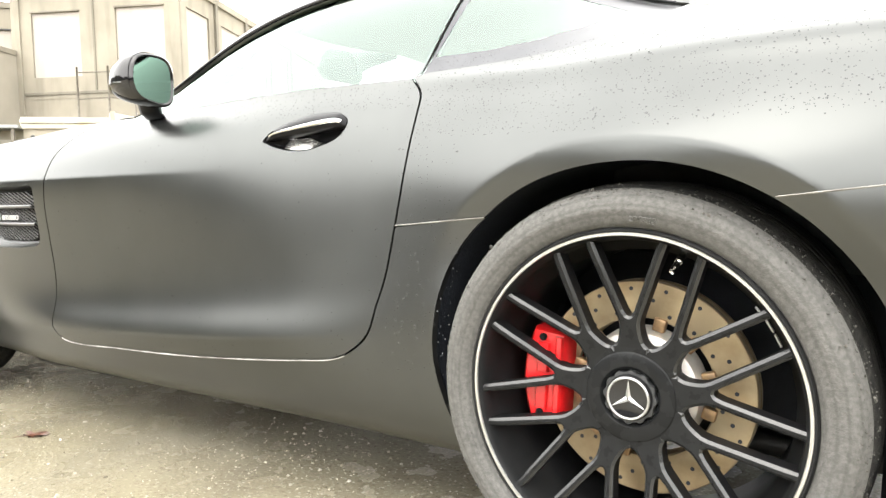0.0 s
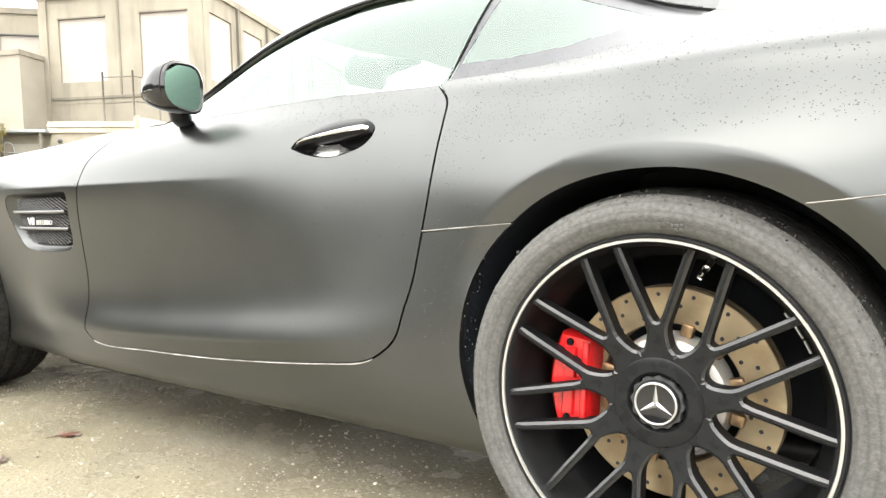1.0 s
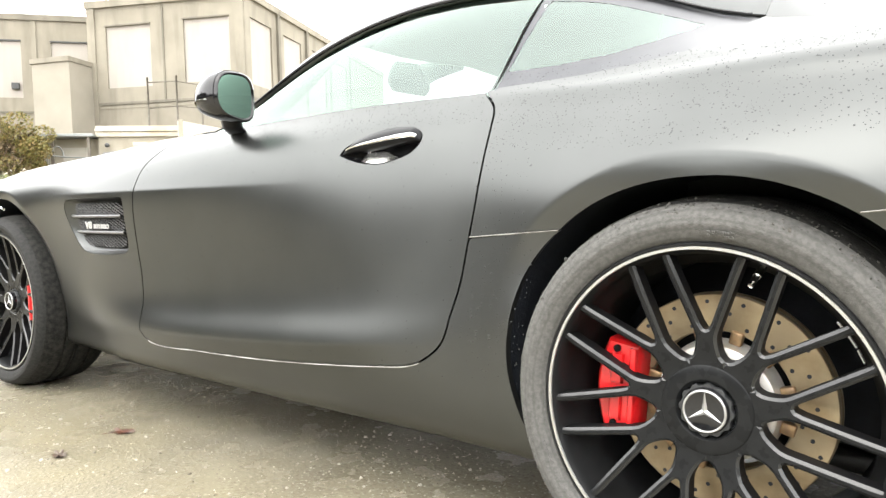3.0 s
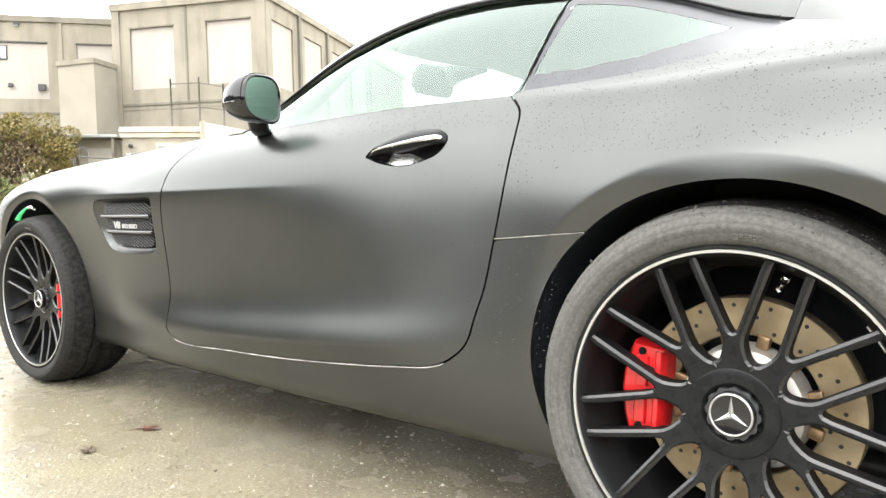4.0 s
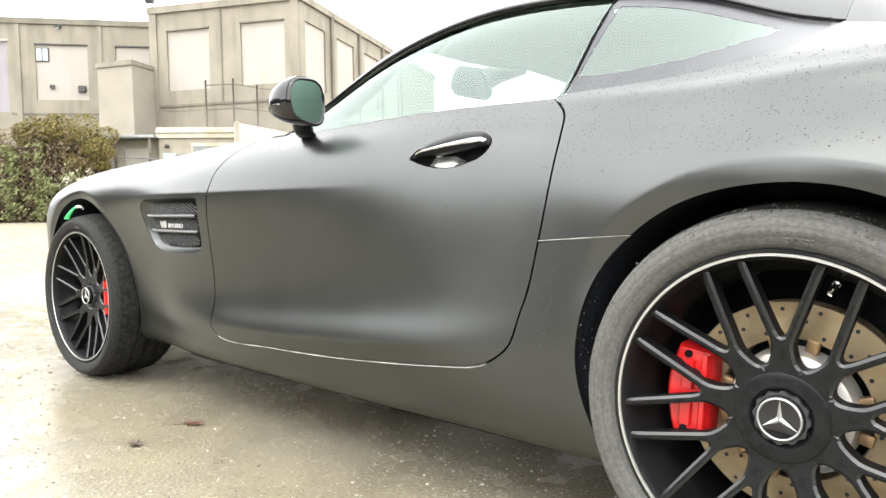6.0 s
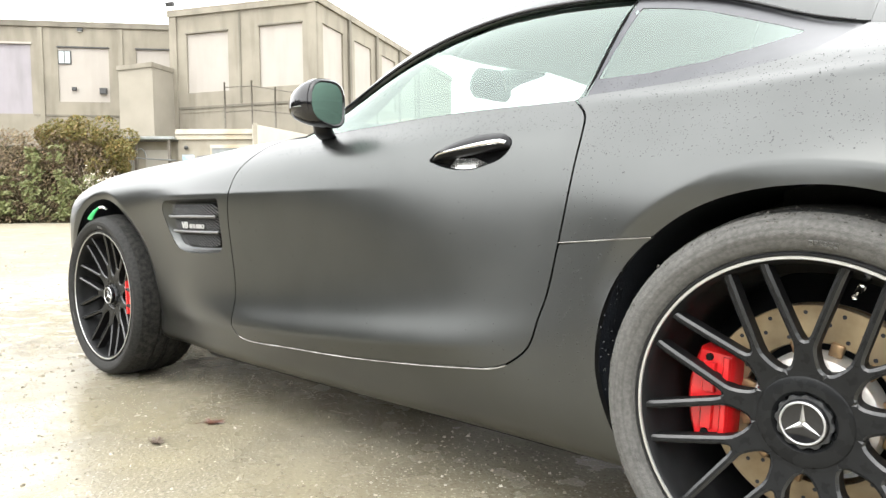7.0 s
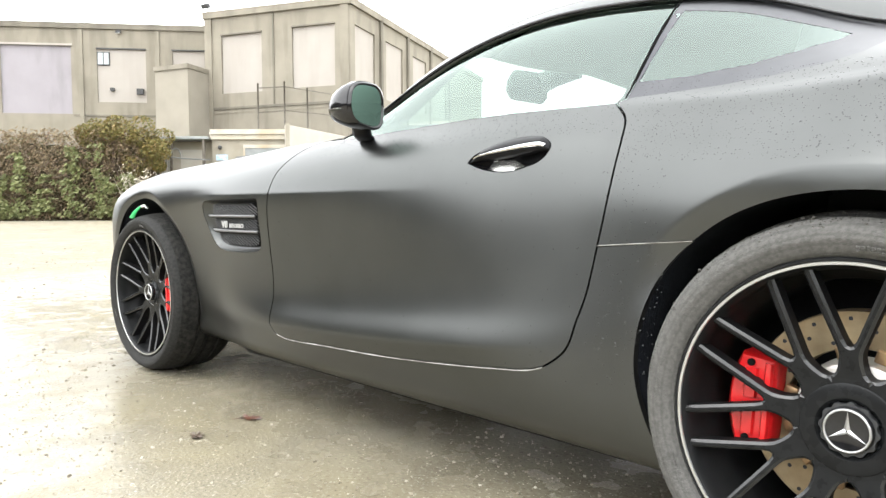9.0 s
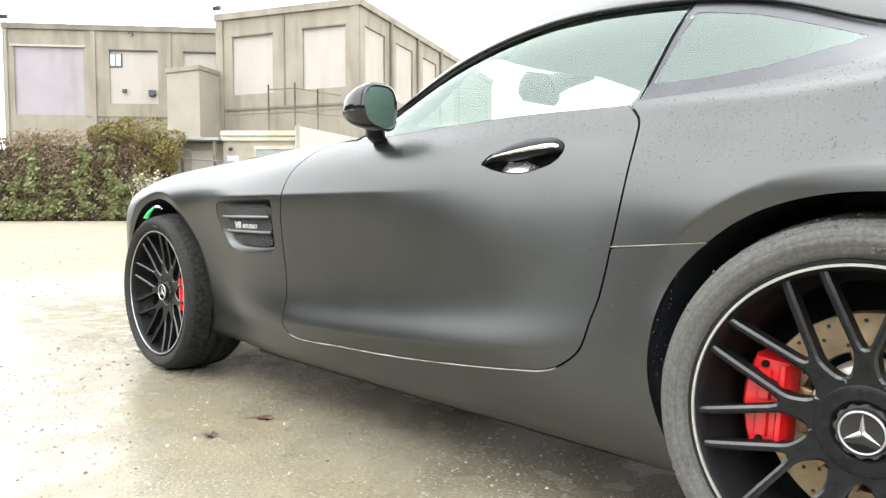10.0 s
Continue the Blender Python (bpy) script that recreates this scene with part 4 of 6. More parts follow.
def wheel(cx, cy, cz, R, width, turn, far=False, caliper_side=-1, steer=0.0, disc=0.176, cal=(0.118, 0.196, 0.058)):
    """A forged wheel with nine forked spokes and its tyre; its outer face is at y = 0 of its own frame."""
    bm = bmesh.new()
    lathe(bm, [(0.2665, 0.008), (0.2655, 0.001), (0.2625, -0.0015), (0.2596, -0.0008), (0.2594, 0.0015), (0.2536, 0.0015), (0.2520, 0.004), (0.2490, 0.010), (0.2460, 0.030), (0.2440, 0.055), (0.2300, 0.075), (0.2270, 0.10), (0.2260, width - 0.06), (0.245, width - 0.02), (0.2665, width - 0.012)], 128)
    w = part("wheel", bm, barrel_m, car, "black forged wheel with nine forked spokes", angle=50)
    w.matrix_basis = pose(cx, cy, cz, 0, 0, (180 if far else 0) + steer)
    w.matrix_parent_inverse = Matrix.Translation(-car.location)

    def sub(name, bm, m, label="", **kw):
        return part(name, bm, m, w, label, local=True, **kw)
    bm = bmesh.new()
    lathe(bm, [(0.2594, 0.0012), (0.2588, -0.0012), (0.2545, -0.0012), (0.2536, 0.0012)], 128)
    sub("rim_edge", bm, rim_lip, "bright machined rim edge", angle=40)
    # tyre with its grooves
    hw = width
    side_prof = [(0.2625, 0.012), (0.2665, 0.003), (0.272, -0.003), (0.282, -0.008), (0.2895, -0.0103), (0.2915, -0.0112), (0.2955, -0.0114), (0.2975, -0.0108), (0.302, -0.0105), (R - 0.026, -0.007), (R - 0.0195, -0.001), (R - 0.0145, 0.007), (R - 0.0112, 0.015)]
    prof = [(R - 0.0112, 0.015), (R - 0.0080, 0.027), (R - 0.0050, 0.042), (R - 0.0030, 0.056), (R - 0.0015, 0.066)]
    for gc in (0.085, 0.125, hw - 0.125, hw - 0.075):
        prof += [(R, gc - 0.006), (R - 0.0065, gc - 0.0045), (R - 0.0065, gc + 0.0045), (R, gc + 0.006)]
    prof += [(R - 0.002, hw - 0.03), (R - 0.02, hw), (0.30, hw + 0.008), (0.2665, hw - 0.01)]
    bm = bmesh.new()
    lathe(bm, side_prof, 144)
    sub("tyre", bm, clean_rubber if cx < -1 else rubber, "low-profile tyre sidewall" if cx < -1 else "dusty low-profile tyre sidewall", angle=35)
    bm = bmesh.new()
    lathe(bm, prof, 144)
    sub("tread", bm, tread_rubber, "grooved tyre tread darkened for the shade in the arch", angle=35)
    # hub
    bm = bmesh.new()
    sunk = 0.011 if cx < -1 else 0.0
    lathe(bm, [(r, y + sunk) for r, y in ((0.0005, 0.048), (0.036, 0.048), (0.0395, 0.046), (0.0445, 0.0385), (0.046, 0.0365), (0.0485, 0.0345), (0.0690, 0.0340), (0.0708, 0.0350), (0.0725, 0.038), (0.0735, 0.066))], 72)
    sub("hub", bm, rim_black, "black wheel hub", angle=35)
    bm = bmesh.new()
    lathe(bm, [(0.0362, 0.060), (0.0362, 0.030), (0.0350, 0.0275), (0.0325, 0.0265), (0.0300, 0.0275), (0.0, 0.0285)], 64)
    cap = sub("hub_cap", bm, black_gloss, "gloss black hub cap", angle=40)
    bm = bmesh.new()
    lathe(bm, [(0.0340, 0.0262), (0.0330, 0.0245), (0.0318, 0.0240), (0.0306, 0.0248), (0.0302, 0.0270)], 64)
    sub("cap_ring", bm, cap_silver, "silver ring on the hub cap", angle=60)
    bm = bmesh.new()
    for k in range(3):
        a = 2 * math.pi * k / 3
        d, s = Vector((math.sin(a), 0, math.cos(a))), Vector((math.cos(a), 0, -math.sin(a)))
        o = Vector((0, 0.0275, 0))
        q = [o + s * 0.0046, o + d * 0.0310, o - s * 0.0046]
        low_v = [bm.verts.new(p) for p in q]
        top = bm.verts.new(o + Vector((0, -0.0035, 0)) + d * 0.001)
        bm.faces.new((low_v[0], low_v[1], top))
        bm.faces.new((low_v[1], low_v[2], top))
    bmesh.ops.recalc_face_normals(bm, faces=bm.faces[:])
    sub("cap_spokes", bm, cap_silver, "three silver points on the hub cap", smooth=False)
    # toothed lock nut round the cap
    bm = bmesh.new()
    rings = [[], [], []]
    for k in range(48):
        a = 2 * math.pi * k / 48
        tooth = 0.0428 if k % 4 < 2 else 0.0395
        for ring, r, y in zip(rings, (0.0365, tooth - 0.0008, tooth), (0.0335, 0.0335, 0.0345)):
            ring.append(Vector((r * math.sin(a), y + sunk * 0.6, r * math.cos(a))))
    rings.append([Vector((p.x, 0.050 + sunk, p.z)) for p in rings[2]])
    skin(bm, rings, False, False)
    sub("lock_nut", bm, nut_m, "dark grey toothed lock nut", angle=35)
    # worn moulded bars on the sidewall
    for a0, r in ((3.0, 0.2775), (3.0, 0.2825), (128.0, 0.2790), (244.0, 0.2790)):
        bm = bmesh.new()
        for i in range(6):
            a = radians(a0 + i * 1.35)
            b = a + radians(1.0)
            p = [Vector((q * math.sin(t), -0.0076 - 0.3 * max(0.0, q - 0.276), q * math.cos(t))) for t, q in ((a, r - 0.0016), (b, r - 0.0016), (b, r + 0.0016), (a, r + 0.0016))]
            bm.faces.new([bm.verts.new(v) for v in p])
        bmesh.ops.recalc_face_normals(bm, faces=bm.faces[:])
        bmesh.ops.solidify(bm, geom=bm.faces[:], thickness=0.003)
        sub("sidewall_mark", bm, rubber, "", smooth=False)
    for k in range(9):
        ob = new("spoke", FRONT_SPOKE if cx < -1 else SPOKE)
        ob.parent = w
        ob.matrix_basis = pose(0, 0, 0, 0, turn + 40 * k, 0)
    # valve
    a = radians(turn + 19)
    bm = bmesh.new()
    e, o = Vector((math.sin(a), 0, math.cos(a))), Vector((0, 0, 0))
    tube(bm, [e * 0.238 + Vector((0, 0.052, 0)), e * 0.226 + Vector((0, 0.034, 0))], 0.0065, 8)
    tube(bm, [e * 0.227 + Vector((0, 0.036, 0)), e * 0.213 + Vector((0, 0.016, 0))], 0.0048, 8)
    sub("valve", bm, chrome, "metal tyre valve")
    for k, a in enumerate((52, 58, 64)):
        bm = bmesh.new()
        box(bm, (-0.010, 0.085, 0.2235), (0.010, 0.095, 0.2265), 0.001)
        bm.transform(pose(0, 0, 0, 0, turn + a, 0))
        sub("balance_weight", bm, badge_white, "silver stick-on balance weight", smooth=False)
    # brake
    bm = bmesh.new()
    lathe(bm, [(0.114, 0.106), (0.116, 0.100), (disc - 0.002, 0.100), (disc, 0.102), (disc, 0.112), (disc - 0.002, 0.114), (disc - 0.002, 0.124), (disc, 0.126), (disc, 0.134), (0.114, 0.136)], 96)
    sub("brake_disc", bm, disc_metal, "drilled brake disc with a light rust tone", angle=40)
    bm = bmesh.new()
    prof = [(0.0, 0.076), (0.088, 0.076), (0.094, 0.079), (0.099, 0.100), (0.101, 0.118)]
    lathe(bm, prof, 72)
    sub("disc_bell", bm, bell_metal, "pale aluminium disc bell", angle=40)
    for k in range(12):
        a = 2 * math.pi * (k + 0.5) / 12
        bm = bmesh.new()
        box(bm, (-0.010, 0.093, 0.098), (0.010, 0.108, 0.120), 0.003)
        bm.transform(pose(0, 0, 0, 0, math.degrees(a), 0))
        sub("disc_pin", bm, pin_metal)
    if not far:
        for i in range(54):
            ob = new("drill_hole", HOLE_MESH)
            ob.parent = w
            ring, k = i % 3, i // 3
            a = 2 * math.pi * (k + ring / 3) / 18
            r = (0.126, 0.145, 0.163)[ring]
            ob.location = (r * math.sin(a), 0.0995, r * math.cos(a))
    # caliper: a straight-backed block over the disc, with a bolted bridge and a raised pad window
    r0, r1, y0 = cal
    mid = caliper_side * (86 if cx > -1 else 88)
    turn_m = pose(0, 0, 0, 0, mid, 0)

    def plate(outline, ya, yb, bev, into):
        o = np.array(outline)
        rings = []
        for d, y in ((-bev, ya), (0.0, ya + bev), (0.0, yb)):
            p = offset(o, d, closed=True) if d else o
            rings.append([turn_m @ Vector((u, y, r)) for u, r in p])
        skin(into, rings)
    outer = [(u, math.sqrt(max(r1 * r1 - u * u, 0.0))) for u in np.linspace(-0.082, 0.082, 13)]
    bm = bmesh.new()
    plate([(-0.078, r0 + 0.004), *outer, (0.078, r0 + 0.004), (0.060, r0), (-0.060, r0)], y0, 0.155, 0.006, bm)
    sub("brake_caliper", bm, caliper_red, "red painted brake caliper", angle=45)
    for u0, u1 in ((-0.058, -0.006), (0.006, 0.058)):
        bm = bmesh.new()
        plate([(u0, r0 + 0.030), (u0, r1 - 0.026), (u1, r1 - 0.026), (u1, r0 + 0.030)], y0 - 0.006, y0 + 0.002, 0.003, bm)
        sub("caliper_pad", bm, caliper_red, "", angle=45)
    bm = bmesh.new()
    plate([(-0.070, r0 + 0.006), (-0.070, r0 + 0.019), (0.070, r0 + 0.019), (0.070, r0 + 0.006)], y0 - 0.007, y0 + 0.002, 0.003, bm)
    sub("caliper_bridge", bm, caliper_red, "", angle=45)
    for u in (-0.066, 0.066):
        bm = bmesh.new()
        lathe(bm, [(0.0, y0 - 0.006), (0.0045, y0 - 0.006), (0.0065, y0 - 0.004), (0.0065, y0 + 0.002)], 8)
        for v in bm.verts:
            v.co = turn_m @ (v.co + Vector((u, 0, r1 - 0.035)))
        sub("caliper_bolt", bm, dull_black, "", smooth=False)
    return w


crumb_m = mat("rubber_crumb", (0.03, 0.029, 0.027), 0.8, 0.0, (0.09, 0.085, 0.075), 120)
cap_silver = mat("cap_silver", (0.50, 0.50, 0.50), 0.30, 0.8, (0.42, 0.42, 0.42), 60)
barrel_m = mat("wheel_barrel_paint", (0.009, 0.0095, 0.010), 0.38, 0.0, (0.013, 0.0135, 0.014), 30)
barrel_m.node_tree.nodes["Principled BSDF"].inputs["Specular IOR Level"].default_value = 0.16
nut_m = mat("grey_lock_nut", (0.06, 0.062, 0.065), 0.35, 0.5, (0.04, 0.042, 0.045), 60)
clean_rubber = mat("clean_tyre_rubber", (0.017, 0.017, 0.0165), 0.8, 0.0, (0.028, 0.0275, 0.026), 90, 0.6, 260, detail=12)
for m in (clean_rubber, tread_rubber):
    m.node_tree.nodes["Principled BSDF"].inputs["Specular IOR Level"].default_value = 0.22
pin_metal = mat("bronze_disc_pin", (0.45, 0.30, 0.16), 0.4, 0.7, (0.3, 0.2, 0.12), 80)
bm = bmesh.new()
lathe(bm, [(0.0, 0.0), (0.0034, 0.0), (0.0034, 0.003)], 10)
HOLE_MESH = bpy.data.meshes.new("drill_hole")
bm.to_mesh(HOLE_MESH)
bm.free()
HOLE_MESH.materials.append(liner)
wheel(0.0, 0.0, 0.338, 0.336, 0.29, 0.0, caliper_side=-1)
wheel(-2.63, -0.010, 0.330, 0.331, 0.26, 30.0, caliper_side=1, steer=2.5, disc=0.195, cal=(0.124, 0.222, 0.045))
wheel(0.0, 2 * YC, 0.338, 0.336, 0.29, 20.0, far=True, caliper_side=1)
wheel(-2.63, 2 * YC + 0.01, 0.330, 0.331, 0.26, 5.0, far=True, caliper_side=-1, steer=2.5)

# crumbs of rubber and grit stuck to the rear tyre's shoulder
rng = np.random.default_rng(61)
bm = bmesh.new()
for _ in range(1300):
    a, k = rng.uniform(0, 2 * math.pi), rng.uniform(0, 1) ** 0.7
    r = 0.309 + 0.0225 * k
    y = float(np.interp(r, (0.309, 0.3165, 0.3215, 0.3248, 0.328, 0.331, 0.333), (-0.008, -0.001, 0.007, 0.015, 0.027, 0.042, 0.056)))
    e = float(rng.lognormal(-6.9, 0.4))
    c = Vector((r * math.sin(a), y, 0.338 + r * math.cos(a)))
    m = Matrix.Translation(c) @ Matrix.Rotation(rng.uniform(0, 6), 4, Vector(rng.normal(size=3)).normalized()) @ Matrix.Diagonal((e * rng.uniform(1, 2.2), e, e * 0.8, 1))
    bmesh.ops.create_icosphere(bm, subdivisions=1, radius=1.0, matrix=m)
crumbs = part("tyre_crumb", bm, crumb_m, car, "grit and rubber crumbs stuck to the tyre shoulder", smooth=False)
crumbs["kind"] = "stuff"

# raindrops on the upper panels
def raindrops(count, x_range, v_range, seed):
    rng = np.random.default_rng(seed)
    bm = bmesh.new()
    x, v = rng.uniform(*x_range, count), rng.uniform(*v_range, count)
    p, n = surface(x, v), normals(x, v)
    n = np.where((n[:, 1:2] > 0.3) | (n[:, 2:3] < -0.5), -n, n)
    for a, b in zip(p, n):
        b = Vector(b)
        r = min(0.0016, float(rng.lognormal(-7.05, 0.35)))
        s = b.orthogonal().normalized()
        t = b.cross(s)
        k = rng.uniform(0, 6.28)
        c = Vector(a)
        lo = [bm.verts.new(c + (s * math.cos(k + q) + t * math.sin(k + q)) * r + b * 0.0002) for q in np.arange(6) * 1.0472]
        hi = [bm.verts.new(c + (s * math.cos(k + q) + t * math.sin(k + q)) * r * 0.6 + b * r * 0.45) for q in np.arange(6) * 1.0472]
        for i in range(6):
            bm.faces.new((lo[i], lo[(i + 1) % 6], hi[(i + 1) % 6], hi[i]))
        bm.faces.new(hi)
    ob = part("rain_film", bm, water, car, "small raindrops standing on the paint")
    ob["kind"] = "stuff"


water = mat("rain_water", (0.028, 0.029, 0.030), 0.12)
raindrops(3000, (-0.42, 0.95), (6.5, 8.02), 1)
raindrops(700, (0.03, 0.95), (8.02, 8.95), 8)
raindrops(240, (-0.44, 0.03), (8.0, 8.17), 2)
raindrops(420, (0.03, 0.5), (8.0, 10.2), 9)
raindrops(900, (-1.40, -0.44), (7.1, 7.95), 3)
raindrops(2200, (-2.9, -1.3), (7.2, 9.4), 4)
raindrops(260, (-0.44, -0.30), (2.5, 6.5), 5)
raindrops(250, (-1.6, -0.44), (2.4, 7.0), 6)
raindrops(500, (-1.2, 0.02), (9.02, 10.0), 7)

# ---- the yard ----
EYE10 = Vector((0.316, -1.15, 0.676))  # the yard is laid out from the end of the walk: across, ahead, up
YAW = radians(46.39)
RIGHT, AHEAD = Vector((math.cos(YAW), math.sin(YAW), 0)), Vector((-math.sin(YAW), math.cos(YAW), 0))


def lot(s, d, z=0.0):
    """A place s metres to the right and d metres ahead, at the height z."""
    p = EYE10 + RIGHT * s + AHEAD * d
    return Vector((p.x, p.y, z))


def rise(x, y):
    d = (x - EYE10.x) * AHEAD.x + (y - EYE10.y) * AHEAD.y
    t = min(max((d - 6.0) / 22.0, 0.0), 1.0)
    return 0.24 * t * t * (3 - 2 * t)


def ground_height(x, y):
    far = min(1.0, max(0.0, (math.hypot(x, y) - 3.5) / 6.0))
    return rise(x, y) + far * 0.003 * noise.noise(Vector((x * 0.7, y * 0.7, 3.1))) + far * 0.006 * noise.noise(Vector((x * 0.2, y * 0.2, 8.1)))


def wet_ground():
    m = bpy.data.materials.new("wet_gritty_concrete")
    m.use_nodes = True
    n, l = m.node_tree.nodes, m.node_tree.links
    b = n["Principled BSDF"]
    co = n.new("ShaderNodeTexCoord")

    def tex(kind, scale, detail=5.0):
        t = n.new(kind)
        t.inputs["Scale"].default_value = scale
        if kind == "ShaderNodeTexNoise":
            t.inputs["Detail"].default_value = detail
        l.new(co.outputs["Object"], t.inputs["Vector"])
        return t

    def span(src, a, c, lo=0.0, hi=1.0):
        r = n.new("ShaderNodeMapRange")
        r.inputs[1].default_value, r.inputs[2].default_value, r.inputs[3].default_value, r.inputs[4].default_value = a, c, lo, hi
        l.new(src, r.inputs[0])
        return r.outputs[0]

    def mixed(fac, a, c):
        x = n.new("ShaderNodeMix")
        x.data_type = "RGBA"
        l.new(fac, x.inputs[0])
        for sock, val in ((x.inputs[6], a), (x.inputs[7], c)):
            if isinstance(val, tuple):
                sock.default_value = (*val, 1)
            else:
                l.new(val, sock)
        return x.outputs[2]
    patches, mottle, grit, pebble = tex("ShaderNodeTexNoise", 0.9, 6), tex("ShaderNodeTexNoise", 7.0, 8), tex("ShaderNodeTexNoise", 90.0, 4), tex("ShaderNodeTexVoronoi", 75.0)
    speck, fleck, stain = tex("ShaderNodeTexVoronoi", 38.0), tex("ShaderNodeTexVoronoi", 46.0), tex("ShaderNodeTexNoise", 2.6, 7)
    c = mixed(span(patches.outputs["Fac"], 0.4, 0.62), (0.215, 0.190, 0.126), (0.236, 0.217, 0.168))
    c = mixed(span(stain.outputs["Fac"], 0.45, 0.66), c, (0.146, 0.131, 0.096))
    c = mixed(span(mottle.outputs["Fac"], 0.35, 0.7, 0, 0.8), c, (0.166, 0.146, 0.100))
    c = mixed(span(grit.outputs["Fac"], 0.57, 0.68, 0, 0.6), c, (0.330, 0.302, 0.236))
    c = mixed(span(grit.outputs["Fac"], 0.42, 0.30, 0, 0.7), c, (0.060, 0.050, 0.036))
    c = mixed(span(pebble.outputs["Distance"], 0.22, 0.12, 0, 0.5), c, (0.302, 0.276, 0.222))
    clump = n.new("ShaderNodeMath")
    clump.operation = "MULTIPLY"
    l.new(span(fleck.outputs["Distance"], 0.20, 0.08, 0, 0.9), clump.inputs[0])
    l.new(span(stain.outputs["Fac"], 0.46, 0.60), clump.inputs[1])
    c = mixed(clump.outputs[0], c, (0.46, 0.44, 0.39))
    c = mixed(span(speck.outputs["Distance"], 0.12, 0.06, 0, 0.8), c, (0.059, 0.047, 0.032))
    l.new(c, b.inputs["Base Color"])
    # standing water lies in the low patches
    puddle = tex("ShaderNodeTexNoise", 0.55, 3)
    wet = n.new("ShaderNodeMath")
    wet.operation = "MULTIPLY"
    l.new(span(puddle.outputs["Fac"], 0.30, 0.48, 0.35, 1.0), wet.inputs[0])
    far_off = n.new("ShaderNodeVectorMath")
    far_off.operation = "DISTANCE"
    far_off.inputs[1].default_value = (-2.4, 0.3, 0.0)
    l.new(co.outputs["Object"], far_off.inputs[0])
    near_car = n.new("ShaderNodeMath")
    near_car.operation = "MULTIPLY"
    l.new(span(mottle.outputs["Fac"], 0.75, 0.45, 0.5, 1.0), near_car.inputs[0])
    l.new(span(far_off.outputs["Value"], 2.6, 6.0, 1.0, 0.12), near_car.inputs[1])
    l.new(near_car.outputs[0], wet.inputs[1])
    l.new(span(wet.outputs[0], 0.0, 1.0, 0.70, 0.17), b.inputs["Roughness"])
    l.new(span(wet.outputs[0], 0.0, 1.0, 0.12, 0.38), b.inputs["Specular IOR Level"])
    bump, height = n.new("ShaderNodeBump"), n.new("ShaderNodeMath")
    height.operation = "ADD"
    l.new(grit.outputs["Fac"], height.inputs[0])
    l.new(span(pebble.outputs["Distance"], 0.3, 0.0, 0.0, 0.8), height.inputs[1])
    l.new(height.outputs[0], bump.inputs["Height"])
    l.new(span(wet.outputs[0], 0.0, 1.0, 0.55, 0.10), bump.inputs["Strength"])
    bump.inputs["Distance"].default_value = 0.008
    l.new(bump.outputs[0], b.inputs["Normal"])
    return m


ground_m = wet_ground()
near = list(np.arange(-14, 8.01, 0.22))
ext = [30 * 1.35 ** k for k in range(13)]
gx = [-14 - e + 16 for e in ext[::-1] if e > 18] + near + [8 + e - 24 for e in ext if e > 26]
gy = [-8 - e + 20 for e in ext[::-1] if e > 22] + list(np.arange(-8, 16.01, 0.22)) + [16 + e - 24 for e in ext if e > 26]
bm = bmesh.new()
grid = [[bm.verts.new((x, y, ground_height(x, y))) for x in gx] for y in gy]
for i in range(len(gy) - 1):
    for j in range(len(gx) - 1):
        bm.faces.new((grid[i][j], grid[i][j + 1], grid[i + 1][j + 1], grid[i + 1][j]))
tagged(part("ground", bm, ground_m), "wet gritty concrete yard with pale gravel and damp patches", "ground", kind="structure")

# loose grit on the concrete
def gravel(count, x_range, y_range, size, seed, name, label, material):
    rng = np.random.default_rng(seed)
    bm = bmesh.new()
    for _ in range(count):
        x, y = rng.uniform(*x_range), rng.uniform(*y_range)
        if noise.noise(Vector((x * 1.3, y * 1.3, seed))) < rng.uniform(-0.5, 0.25):
            continue
        r = float(rng.lognormal(math.log(size), 0.45))
        z = ground_height(x, y)
        k = rng.uniform(0, 6.28)
        lo = [bm.verts.new((x + r * rng.uniform(0.7, 1.2) * math.cos(k + q), y + r * rng.uniform(0.7, 1.2) * math.sin(k + q), z - 0.001)) for q in np.arange(5) * 1.2566]
        hi = [bm.verts.new((x + (v.co.x - x) * 0.6, y + (v.co.y - y) * 0.6, z + r * rng.uniform(0.35, 0.8))) for v in lo]
        for i in range(5):
            bm.faces.new((lo[i], lo[(i + 1) % 5], hi[(i + 1) % 5], hi[i]))
        bm.faces.new(hi)
    ob = part(name, bm, material, None, smooth=False)
    return tagged(ob, label, "gravel", kind="stuff")


def island_mat(name, colours, rough=0.7, sheen=0.0):
    """A material whose colour differs from piece to piece."""
    m = mat(name, colours[0], rough)
    n, l = m.node_tree.nodes, m.node_tree.links
    g, r = n.new("ShaderNodeNewGeometry"), n.new("ShaderNodeValToRGB")
    r.color_ramp.interpolation = "LINEAR"
    while len(r.color_ramp.elements) < len(colours):
        r.color_ramp.elements.new(0.5)
    for i, (e, c) in enumerate(zip(r.color_ramp.elements, colours)):
        e.position, e.color = i / (len(colours) - 1), (*c, 1)
    l.new(g.outputs["Random Per Island"], r.inputs[0])
    l.new(r.outputs[0], n["Principled BSDF"].inputs["Base Color"])
    return m


